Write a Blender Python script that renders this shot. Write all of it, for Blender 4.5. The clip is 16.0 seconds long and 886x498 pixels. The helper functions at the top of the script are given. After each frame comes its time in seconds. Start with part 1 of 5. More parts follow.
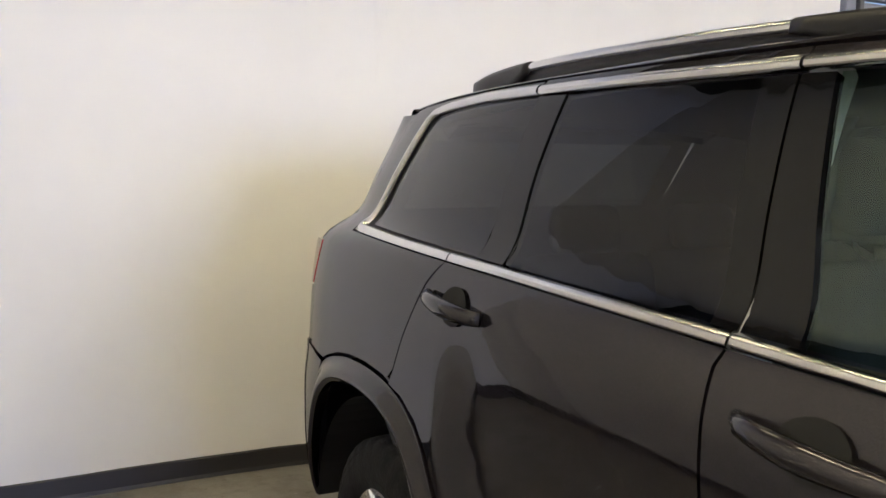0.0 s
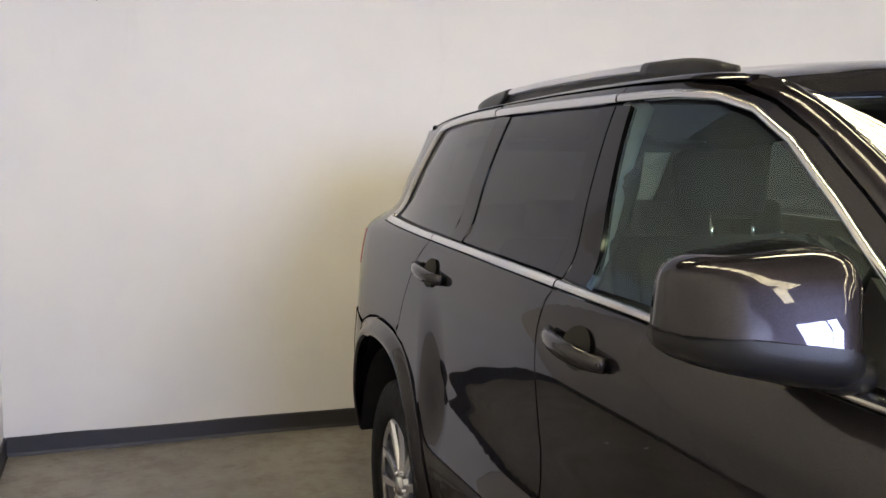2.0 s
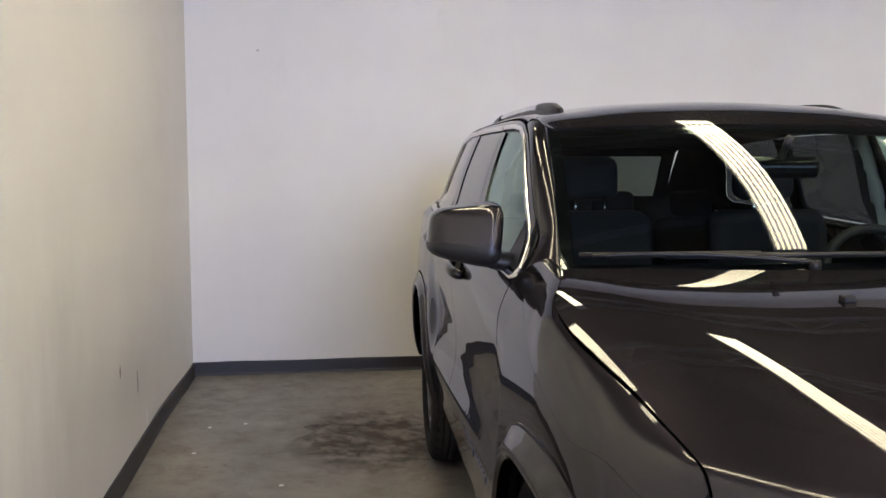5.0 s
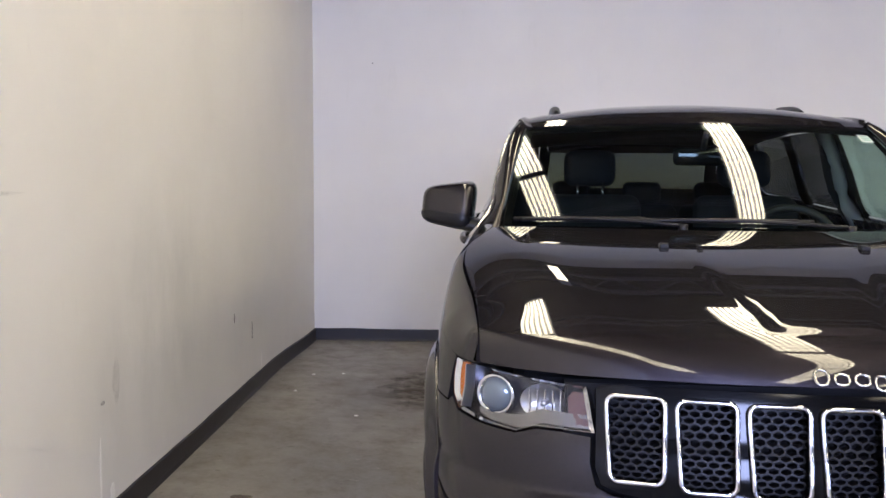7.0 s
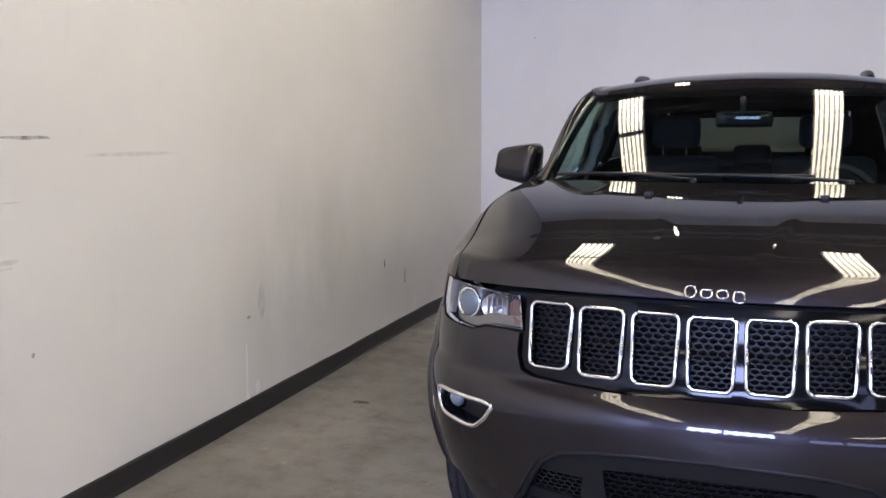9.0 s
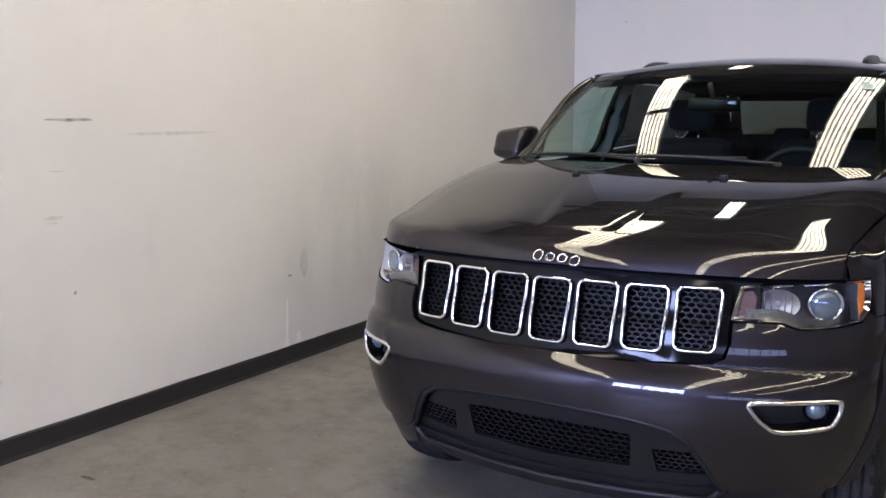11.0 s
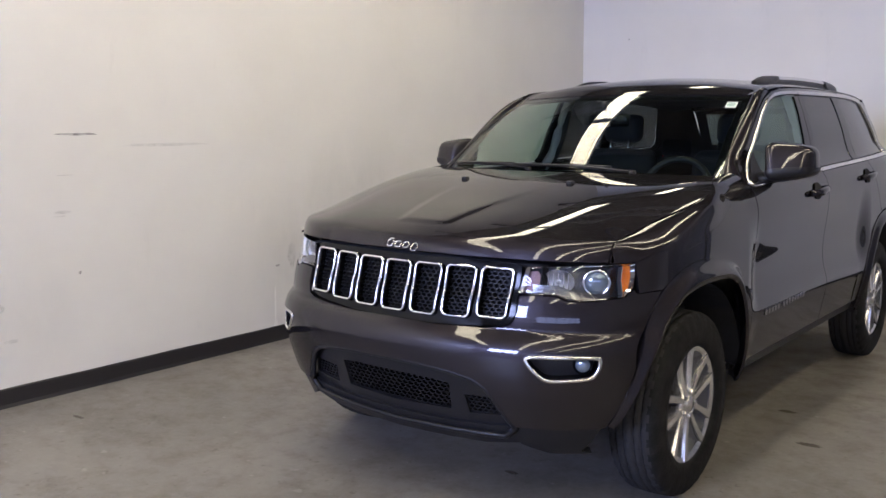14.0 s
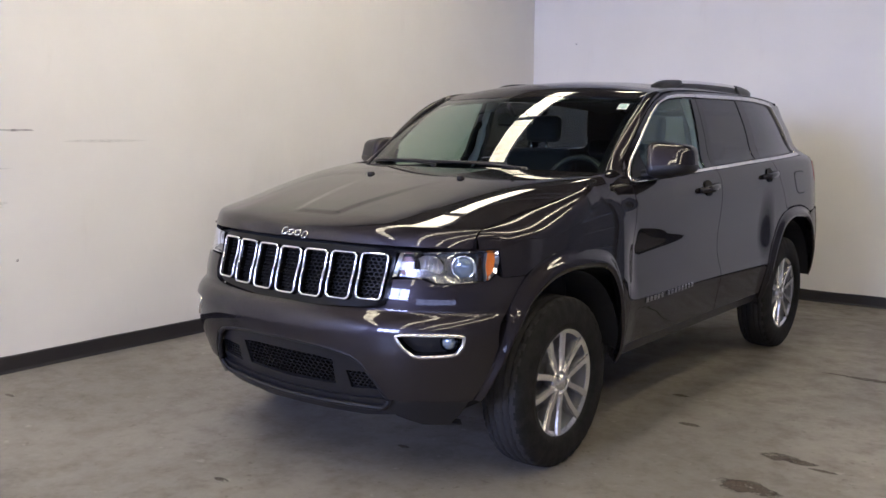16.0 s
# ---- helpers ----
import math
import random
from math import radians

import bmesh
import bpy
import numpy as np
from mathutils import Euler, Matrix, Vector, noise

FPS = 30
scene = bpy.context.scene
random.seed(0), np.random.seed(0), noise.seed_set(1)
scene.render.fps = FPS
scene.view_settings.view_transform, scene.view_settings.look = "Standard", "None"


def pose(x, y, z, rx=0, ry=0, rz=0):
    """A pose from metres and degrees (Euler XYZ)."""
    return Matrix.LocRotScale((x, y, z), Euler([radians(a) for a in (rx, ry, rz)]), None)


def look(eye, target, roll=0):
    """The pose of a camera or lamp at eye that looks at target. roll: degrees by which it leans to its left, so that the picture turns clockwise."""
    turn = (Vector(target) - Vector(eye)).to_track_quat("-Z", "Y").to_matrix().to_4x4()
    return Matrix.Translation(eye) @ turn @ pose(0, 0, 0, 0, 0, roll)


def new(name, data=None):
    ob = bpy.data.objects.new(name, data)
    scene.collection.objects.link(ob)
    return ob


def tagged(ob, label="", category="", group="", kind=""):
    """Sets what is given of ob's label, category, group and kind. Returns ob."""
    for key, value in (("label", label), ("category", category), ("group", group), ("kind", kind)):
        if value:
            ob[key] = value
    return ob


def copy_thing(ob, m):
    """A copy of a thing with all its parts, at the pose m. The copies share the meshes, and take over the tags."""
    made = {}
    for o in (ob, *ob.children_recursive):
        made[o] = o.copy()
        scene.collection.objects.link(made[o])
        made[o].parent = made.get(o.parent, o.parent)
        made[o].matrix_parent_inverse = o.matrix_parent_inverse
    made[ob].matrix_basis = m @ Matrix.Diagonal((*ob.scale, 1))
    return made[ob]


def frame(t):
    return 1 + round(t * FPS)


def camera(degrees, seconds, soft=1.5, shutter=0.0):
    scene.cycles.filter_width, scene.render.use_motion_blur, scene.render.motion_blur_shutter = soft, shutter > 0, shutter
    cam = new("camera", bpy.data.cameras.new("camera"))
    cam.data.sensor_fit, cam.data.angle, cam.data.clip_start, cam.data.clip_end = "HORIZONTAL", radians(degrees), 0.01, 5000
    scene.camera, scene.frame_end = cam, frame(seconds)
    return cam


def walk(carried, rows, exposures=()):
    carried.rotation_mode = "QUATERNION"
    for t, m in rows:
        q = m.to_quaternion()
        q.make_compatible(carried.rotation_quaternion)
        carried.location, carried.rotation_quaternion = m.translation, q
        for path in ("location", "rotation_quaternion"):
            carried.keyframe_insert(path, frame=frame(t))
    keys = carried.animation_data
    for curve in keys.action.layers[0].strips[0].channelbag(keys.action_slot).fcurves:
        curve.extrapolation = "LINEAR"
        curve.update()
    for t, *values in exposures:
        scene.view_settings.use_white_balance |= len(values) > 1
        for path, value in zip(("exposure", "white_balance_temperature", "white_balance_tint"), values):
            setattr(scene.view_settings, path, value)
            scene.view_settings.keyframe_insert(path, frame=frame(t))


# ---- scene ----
cam = camera(52.0, 16.0)
PATH = [
    (0, (0.458, -4.239, 1.53), (1.417, -2.496, 1.332), 0.7),
    (0.5, (0.541, -4.386, 1.519), (1.477, -2.627, 1.344), 0.9),
    (1, (0.542, -4.577, 1.519), (1.363, -2.761, 1.348), 1.0),
    (1.5, (0.491, -4.822, 1.519), (1.225, -2.97, 1.34), 0.9),
    (2, (0.524, -5.077, 1.535), (1.218, -3.211, 1.346), 0.5),
    (2.5, (0.6, -5.34, 1.546), (1.238, -3.454, 1.357), 0.7),
    (3, (0.614, -5.615, 1.549), (1.18, -3.706, 1.37), 0.4),
    (3.5, (0.615, -5.908, 1.557), (1.165, -3.995, 1.368), 0.2),
    (4, (0.739, -6.171, 1.549), (1.202, -4.234, 1.367), 0.2),
    (4.5, (0.851, -6.409, 1.578), (1.187, -4.447, 1.384), -0.2),
    (5, (0.883, -6.723, 1.544), (1.165, -4.752, 1.358), -0.0),
    (7.5, (1.686, -7.836, 1.488), (1.407, -5.863, 1.309), 0.1),
    (8, (1.892, -7.977, 1.487), (1.419, -6.044, 1.289), -0.2),
    (8.5, (2.096, -8.166, 1.449), (1.528, -6.26, 1.236), -0.2),
    (9, (2.306, -8.26, 1.464), (1.692, -6.372, 1.219), -0.2),
    (9.5, (2.586, -8.267, 1.43), (1.878, -6.414, 1.176), -0.1),
    (12, (3.78, -8.527, 1.516), (2.69, -6.876, 1.219), -0.1),
    (12.5, (3.991, -8.609, 1.522), (2.881, -6.971, 1.23), -0.1),
    (13, (4.206, -8.562, 1.515), (3.069, -6.943, 1.229), -0.1),
    (13.5, (4.394, -8.501, 1.518), (3.218, -6.907, 1.243), -0.2),
    (14, (4.518, -8.531, 1.513), (3.338, -6.939, 1.242), -0.1),
    (14.5, (4.689, -8.588, 1.502), (3.513, -6.994, 1.228), 0.1),
    (15, (4.851, -8.564, 1.511), (3.668, -6.975, 1.237), 0.1),
    (15.5, (5.004, -8.509, 1.506), (3.812, -6.925, 1.241), 0.2),
    (16, (5.079, -8.5, 1.493), (3.902, -6.904, 1.228), 0.3),
]
walk(cam, [(t, look(eye, target, roll)) for t, eye, target, roll in PATH], [(0, .58, 5580, 27), (.5, .60, 5580, 27), (1, .55, 5580, 27), (1.5, .36, 5580, 28), (2, .36, 5590, 28), (3, .34, 5590, 29), (4, .31, 5550, 29), (4.5, .26, 5500, 30), (5, .09, 5420, 31), (6.2, .07, 5330, 32), (7.5, .06, 5280, 35), (8, -.23, 5240, 35), (8.5, -.14, 5200, 35), (9, -.07, 5180, 35), (9.6, -.05, 5170, 35), (12, -.05, 5150, 35), (16, .04, 5160, 36)])

# ---- light ----
world = bpy.data.worlds.new("sky")
scene.world = world
world.use_nodes = True
sky_tree = world.node_tree
sky = sky_tree.nodes.new("ShaderNodeTexSky")
sky.sky_type, sky.sun_disc, sky.sun_elevation, sky.sun_rotation = "NISHITA", False, radians(35), radians(200)
sky_tree.links.new(sky.outputs[0], sky_tree.nodes["Background"].inputs[0])
sky_tree.nodes["Background"].inputs[1].default_value = 0.08


def area_lamp(name, m, size_x, size_y, power, colour):
    d = bpy.data.lights.new(name, "AREA")
    d.shape, d.size, d.size_y, d.energy, d.color = "RECTANGLE", size_x, size_y, power, colour
    ob = new(name, d)
    ob.matrix_world = m
    return ob


# daylight through a high window and a lower row of panes in the front wall, and the rows of warm ceiling tubes
FRONT_Y, HEAD_Z = -14.0, 3.7
OPENINGS = ((.75, 3.2, 1.85, HEAD_Z, 480), (4.2, 11.4, 1.25, 2.35, 62))
for wx0, wx1, wz, wt, watt in OPENINGS:
    area_lamp("daylight", pose((wx0 + wx1) / 2, FRONT_Y - .25, (wz + wt) / 2, 90, 0, 0), wx1 - wx0, wt - wz, watt, (.72, .82, 1.0))
TUBE_STRENGTH, TUBE_COLOUR = 13.0, (1.0, .865, .42)


# ---- materials ----
def material(name, base, rough=.5, metal=0.0, coat=0.0, coat_rough=.03, spec=.5):
    m = bpy.data.materials.new(name)
    m.use_nodes = True
    b = m.node_tree.nodes["Principled BSDF"]
    b.inputs["Base Color"].default_value = (*base, 1)
    b.inputs["Roughness"].default_value = rough
    b.inputs["Metallic"].default_value = metal
    b.inputs["Coat Weight"].default_value = coat
    b.inputs["Coat Roughness"].default_value = coat_rough
    b.inputs["Specular IOR Level"].default_value = spec
    return m


def tex(m, kind, scale, detail=4.0, rough=.55, squash=None, seed=0.0):
    """A noise-like texture on object coordinates; returns its value socket."""
    nt = m.node_tree
    co = nt.nodes.new("ShaderNodeTexCoord")
    mp = nt.nodes.new("ShaderNodeMapping")
    mp.inputs["Scale"].default_value = squash or (1, 1, 1)
    mp.inputs["Location"].default_value = (seed, seed * .7, seed * 1.3)
    nt.links.new(co.outputs["Object"], mp.inputs[0])
    n = nt.nodes.new(kind)
    n.inputs["Scale"].default_value = scale
    if kind == "ShaderNodeTexNoise":
        n.inputs["Detail"].default_value, n.inputs["Roughness"].default_value = detail, rough
    nt.links.new(mp.outputs[0], n.inputs["Vector"])
    return n.outputs[0]


def ramp(m, value, *stops):
    r = m.node_tree.nodes.new("ShaderNodeValToRGB")
    el = r.color_ramp.elements
    while len(el) < len(stops):
        el.new(.5)
    for e, (p, c) in zip(el, stops):
        e.position, e.color = p, (*c, 1) if len(c) == 3 else c
    m.node_tree.links.new(value, r.inputs[0])
    return r.outputs[0]


def mixed(m, fac, a, b, how="MIX"):
    """Mixes two colours or sockets; fac is a socket or a number."""
    x = m.node_tree.nodes.new("ShaderNodeMix")
    x.data_type, x.blend_type = "RGBA", how
    for sock, v in ((x.inputs[0], fac), (x.inputs[6], a), (x.inputs[7], b)):
        if isinstance(v, bpy.types.NodeSocket):
            m.node_tree.links.new(v, sock)
        elif isinstance(v, tuple):
            sock.default_value = (*v, 1)
        else:
            sock.default_value = v
    return x.outputs[2]


def plug(m, sock, name):
    m.node_tree.links.new(sock, m.node_tree.nodes["Principled BSDF"].inputs[name])


def bump(m, value, strength, distance=.01):
    b = m.node_tree.nodes.new("ShaderNodeBump")
    b.inputs["Strength"].default_value, b.inputs["Distance"].default_value = strength, distance
    m.node_tree.links.new(value, b.inputs["Height"])
    plug(m, b.outputs[0], "Normal")


def grey(v):
    return (v, v, v)


# painted plasterboard wall: off-white, faintly blotched, scuffed
wall_paint = material("wall_paint", (.80, .78, .75), .55)
c = mixed(wall_paint, ramp(wall_paint, tex(wall_paint, "ShaderNodeTexNoise", 1.1, 6), (.35, grey(0)), (.7, grey(1))), (.80, .785, .76), (.755, .735, .705))
c = mixed(wall_paint, ramp(wall_paint, tex(wall_paint, "ShaderNodeTexNoise", 7, 8, .7, (1, 1, .25), 3.1), (.62, grey(0)), (.80, grey(.35))), c, (.62, .60, .57))
for (by, bz), (ry, rz), amount in (((-3.55, .80), (.95, .75), .42), ((-4.25, .55), (.35, .45), .30), ((-6.2, .5), (.5, .35), .30), ((-2.2, .45), (.6, .35), .25)):
    co, mp, sp = (wall_paint.node_tree.nodes.new(k) for k in ("ShaderNodeTexCoord", "ShaderNodeMapping", "ShaderNodeTexGradient"))
    sp.gradient_type = "SPHERICAL"
    mp.vector_type = "POINT"
    mp.inputs["Scale"].default_value = (4, 1 / ry, 1 / rz)
    mp.inputs["Location"].default_value = (0, -by / ry, -bz / rz)
    wall_paint.node_tree.links.new(co.outputs["Object"], mp.inputs[0])
    wall_paint.node_tree.links.new(mp.outputs[0], sp.inputs[0])
    patchy = mixed(wall_paint, 1.0, sp.outputs[0], ramp(wall_paint, tex(wall_paint, "ShaderNodeTexNoise", 3.2, 7, .65, (1, 1, .35), by), (.30, grey(0)), (.70, grey(1))), "MULTIPLY")
    c = mixed(wall_paint, ramp(wall_paint, patchy, (.0, grey(0)), (.5, grey(amount))), c, (.56, .55, .53))
plug(wall_paint, c, "Base Color")
bump(wall_paint, tex(wall_paint, "ShaderNodeTexNoise", 140, 3), .12, .004)

# concrete floor: worn sealed slab with damp and oily blotches
concrete = material("concrete", (.34, .31, .27), .5)
v1 = tex(concrete, "ShaderNodeTexNoise", .9, 8, .6)
v2 = tex(concrete, "ShaderNodeTexNoise", 5.5, 10, .68, None, 7.3)
v3 = tex(concrete, "ShaderNodeTexNoise", 38, 6, .7, None, 2.2)
c = mixed(concrete, ramp(concrete, v1, (.32, grey(0)), (.68, grey(1))), (.150, .136, .112), (.272, .250, .213))
c = mixed(concrete, ramp(concrete, v2, (.48, grey(0)), (.70, grey(.7))), c, (.125, .107, .084))
c = mixed(concrete, ramp(concrete, v3, (.35, grey(.30)), (.65, grey(0))), c, (.28, .262, .23))
v4 = tex(concrete, "ShaderNodeTexNoise", 26, 3, .5, None, 11.7)
c = mixed(concrete, ramp(concrete, v4, (.66, grey(0)), (.72, grey(.6))), c, (.11, .09, .068))
v5 = tex(concrete, "ShaderNodeTexNoise", 17, 3, .5, None, 19.1)
c = mixed(concrete, ramp(concrete, v5, (.68, grey(0)), (.74, grey(.5))), c, (.37, .347, .305))
plug(concrete, c, "Base Color")
plug(concrete, ramp(concrete, v2, (.3, grey(.30)), (.75, grey(.62))), "Roughness")
bump(concrete, v3, .18, .006)

def see_through(m, value, *stops, fade=False):
    """Lets the surface below show where a texture is low and, if asked, towards the patch's edge."""
    nt = m.node_tree
    a = ramp(m, value, *stops)
    if fade:
        co, mp, sp = (nt.nodes.new(k) for k in ("ShaderNodeTexCoord", "ShaderNodeMapping", "ShaderNodeTexGradient"))
        sp.gradient_type = "SPHERICAL"
        mp.inputs["Location"].default_value, mp.inputs["Scale"].default_value = (-1, -1, 0), (2, 2, 0)
        nt.links.new(co.outputs["Generated"], mp.inputs[0])
        nt.links.new(mp.outputs[0], sp.inputs[0])
        a = mixed(m, 1.0, a, ramp(m, sp.outputs[0], (.0, grey(0)), (.40, grey(1))), "MULTIPLY")
    t, x = nt.nodes.new("ShaderNodeBsdfTransparent"), nt.nodes.new("ShaderNodeMixShader")
    nt.links.new(a, x.inputs[0])
    nt.links.new(t.outputs[0], x.inputs[1])
    nt.links.new(nt.nodes["Principled BSDF"].outputs[0], x.inputs[2])
    nt.links.new(x.outputs[0], nt.nodes["Material Output"].inputs[0])


stain = material("oil_stain", (.085, .062, .042), .55)
see_through(stain, tex(stain, "ShaderNodeTexNoise", 30, 9, .78, None, 5.5), (.38, grey(0)), (.52, grey(.95)), fade=True)
rubber_base = material("vinyl_baseboard", (.022, .020, .022), .45)
bump(rubber_base, tex(rubber_base, "ShaderNodeTexNoise", 25, 4), .2, .004)
caulk = material("chipped_plaster", (.88, .87, .84), .8)
scuff = material("grey_scuff", (.36, .35, .34), .7)
see_through(scuff, tex(scuff, "ShaderNodeTexNoise", 28, 6, .7, None, 1.5), (.24, grey(.1)), (.60, grey(.5)))
faint = material("faint_scuff", (.42, .41, .40), .7)
see_through(faint, tex(faint, "ShaderNodeTexNoise", 22, 6, .7, None, 2.5), (.35, grey(0)), (.70, grey(.24)), fade=True)
damp = material("brown_damp_patch", (.085, .058, .036), .6)
see_through(damp, tex(damp, "ShaderNodeTexNoise", 6.5, 9, .72, None, 3.3), (.40, grey(0)), (.62, grey(.85)), fade=True)
ceiling_mat = material("ceiling_deck", (.05, .048, .046), .8)
steel_dark = material("steel_joist", (.12, .12, .125), .5, .3)
door_grey = material("painted_steel_grey", (.21, .22, .26), .45)
bump(door_grey, tex(door_grey, "ShaderNodeTexNoise", 60, 3), .06, .003)
grey_block = material("grey_block_paint", (.40, .39, .38), .6)
bump(grey_block, tex(grey_block, "ShaderNodeTexNoise", 30, 4), .15, .004)
lamp_white = material("lamp_housing", (.42, .42, .41), .45)

tube_mat = bpy.data.materials.new("fluorescent_tube")
tube_mat.use_nodes = True
tb = tube_mat.node_tree.nodes["Principled BSDF"]
tb.inputs["Base Color"].default_value = (.9, .9, .85, 1)
tb.inputs["Emission Color"].default_value = (*TUBE_COLOUR, 1)
tb.inputs["Emission Strength"].default_value = TUBE_STRENGTH

sky_glow = bpy.data.materials.new("outdoor_daylight")
sky_glow.use_nodes = True
sb = sky_glow.node_tree.nodes["Principled BSDF"]
sb.inputs["Base Color"].default_value = (0, 0, 0, 1)
sb.inputs["Emission Color"].default_value = (.80, .88, 1.0, 1)
sb.inputs["Emission Strength"].default_value = 1.2

# car paint: dark granite metallic under clear lacquer
paint = material("granite_metallic_paint", (.05, .045, .048), .36, .75, 1.0, .012, .06)
fl = tex(paint, "ShaderNodeTexNoise", 1400, 1)
plug(paint, mixed(paint, ramp(paint, fl, (.40, grey(0)), (.72, grey(1))), (.019, .0165, .0193), (.050, .0436, .0508)), "Base Color")
paint.node_tree.nodes["Principled BSDF"].inputs["Coat IOR"].default_value = 1.5
# the flakes lie under the lacquer, so they do not brighten towards grazing views
paint.node_tree.nodes["Principled BSDF"].inputs["Specular Tint"].default_value = (.03, .03, .032, 1)
black_gloss = material("gloss_black_trim", (.005, .005, .0055), .07, 0, 0, .03, .35)
black_plastic = material("textured_black_plastic", (.012, .012, .0135), .36, 0, 0, .03, .35)
bump(black_plastic, tex(black_plastic, "ShaderNodeTexNoise", 500, 2), .15, .002)
dark_cavity = material("dark_cavity", (.012, .012, .0125), .9)
chrome = material("chrome", (.86, .86, .87), .06, 1.0)
satin_chrome = material("satin_chrome", (.74, .74, .75), .2, 1.0)
alloy = material("silver_alloy", (.74, .74, .75), .24, .9, .3)
tyre_rubber = material("tyre_rubber", (.036, .035, .035), .75, 0, 0, .03, .18)
tv = tex(tyre_rubber, "ShaderNodeTexNoise", 18, 6)
plug(tyre_rubber, mixed(tyre_rubber, ramp(tyre_rubber, tv, (.4, grey(0)), (.75, grey(.5))), (.013, .013, .0132), (.036, .033, .031)), "Base Color")
bump(tyre_rubber, tex(tyre_rubber, "ShaderNodeTexVoronoi", 95), .35, .003)
# greyer than the sidewall: dust, plus daylight put into the colour
tread_rubber = material("dusty_daylit_tread", (.038, .037, .036), .85, 0, 0, .03, .15)
bump(tread_rubber, tex(tread_rubber, "ShaderNodeTexVoronoi", 70), .6, .004)
amber = material("amber_lens", (.85, .22, .01), .12, 0, .8)
red_lens = material("red_lens", (.45, .02, .03), .12, 0, .8)
lamp_silver = material("lamp_reflector", (.66, .66, .69), .30, 1.0)
# pale metallic blue stands in for the bright reflection in the glass
lens_glint_blue = material("projector_lens", (.22, .27, .32), .10, .55, 1.0)
reflex = material("smoky_red_reflex", (.15, .085, .08), .4, .4)
seat_cloth = material("black_seat_cloth", (.008, .008, .009), .9)
cabin_black = material("black_cabin_plastic", (.009, .009, .0095), .6)
cabin_roof = material("grey_headliner", (.05, .05, .05), .9)
cabin_grey = material("light_grey_pillar_trim", (.38, .39, .38), .7)
sticker_white = material("white_sticker", (.75, .82, .78), .5)
sticker_green = material("green_sticker_print", (.18, .36, .30), .5)


def glass_material(name, tint, head_on=.045, sheen=(1, 1, 1)):
    """A thin sheet: tinted see-through, with gloss that grows towards grazing views."""
    m = bpy.data.materials.new(name)
    m.use_nodes = True
    nt = m.node_tree
    nt.nodes.remove(nt.nodes["Principled BSDF"])
    t, g, f, p, r, x = (nt.nodes.new(k) for k in ("ShaderNodeBsdfTransparent", "ShaderNodeBsdfGlossy", "ShaderNodeLayerWeight", "ShaderNodeMath", "ShaderNodeMath", "ShaderNodeMixShader"))
    t.inputs[0].default_value = (*tint, 1)
    g.inputs["Roughness"].default_value = 0.0
    g.inputs[0].default_value = (*sheen, 1)
    f.inputs["Blend"].default_value = .5
    p.operation, r.operation = "POWER", "MULTIPLY_ADD"
    p.inputs[1].default_value = 5.0
    r.inputs[1].default_value, r.inputs[2].default_value = 1 - head_on, head_on
    nt.links.new(f.outputs["Facing"], p.inputs[0])
    nt.links.new(p.outputs[0], r.inputs[0])
    nt.links.new(r.outputs[0], x.inputs[0])
    nt.links.new(t.outputs[0], x.inputs[1])
    nt.links.new(g.outputs[0], x.inputs[2])
    nt.links.new(x.outputs[0], nt.nodes["Material Output"].inputs[0])
    return m


screen_glass = glass_material("windscreen_glass", (.66, .76, .71), .075)
door_glass = glass_material("green_tinted_glass", (.52, .67, .60), .075, (.80, .97, .90))
privacy_glass = glass_material("dark_privacy_glass", (.08, .082, .086), .045)
rear_glass_mat = glass_material("rear_privacy_glass", (.16, .18, .175), .06)
lens_clear = glass_material("clear_lamp_lens", (.95, .96, .97), .04)
mesh_black = material("satin_black_mesh", (.007, .007, .0078), .42, 0, 0, .03, .22)
letter_grey = material("smoked_chrome", (.45, .45, .46), .2, 1.0)
grille_black = material("gloss_black_grille", (.004, .004, .0045), .10, 0, 0, .03, .25)
lamp_grey = material("lamp_inner_housing", (.30, .30, .315), .22, 1.0)
lamp_dark = material("dark_lamp_backing", (.17, .17, .18), .25, .8)


# ---- shapes of the car's skin: x to the driver's side, y to the rear, z up ----
def curve(*pts):
    """A smooth function through (a, b) pairs, with limited slopes so that it does not overshoot."""
    a = [p[0] for p in pts]
    b = [p[1] for p in pts]
    n = len(a)
    d = [(b[i + 1] - b[i]) / (a[i + 1] - a[i]) for i in range(n - 1)]
    m = [d[0]] + [0.0] * (n - 2) + [d[-1]]
    for i in range(1, n - 1):
        if d[i - 1] * d[i] > 0:
            h0, h1 = a[i] - a[i - 1], a[i + 1] - a[i]
            w1, w2 = 2 * h1 + h0, h1 + 2 * h0
            m[i] = (w1 + w2) / (w1 / d[i - 1] + w2 / d[i])

    def f(t):
        if t <= a[0]:
            return b[0] + m[0] * (t - a[0])
        if t >= a[-1]:
            return b[-1] + m[-1] * (t - a[-1])
        lo, hi = 0, n - 1
        while hi - lo > 1:
            k = (lo + hi) // 2
            if a[k] <= t:
                lo = k
            else:
                hi = k
        h = a[hi] - a[lo]
        s = (t - a[lo]) / h
        return (b[lo] * (1 + 2 * s) * (1 - s) ** 2 + m[lo] * h * s * (1 - s) ** 2
                + b[hi] * s * s * (3 - 2 * s) + m[hi] * h * s * s * (s - 1))
    return f


def soft(f, w):
    """The same function with its bends rounded over a width w either side."""
    return lambda t: (f(t) * .30 + (f(t - w * .4) + f(t + w * .4)) * .23 + (f(t - w) + f(t + w)) * .12)


def ease(a, b, t):
    s = min(1.0, max(0.0, (t - a) / (b - a)))
    return s * s * (3 - 2 * s)


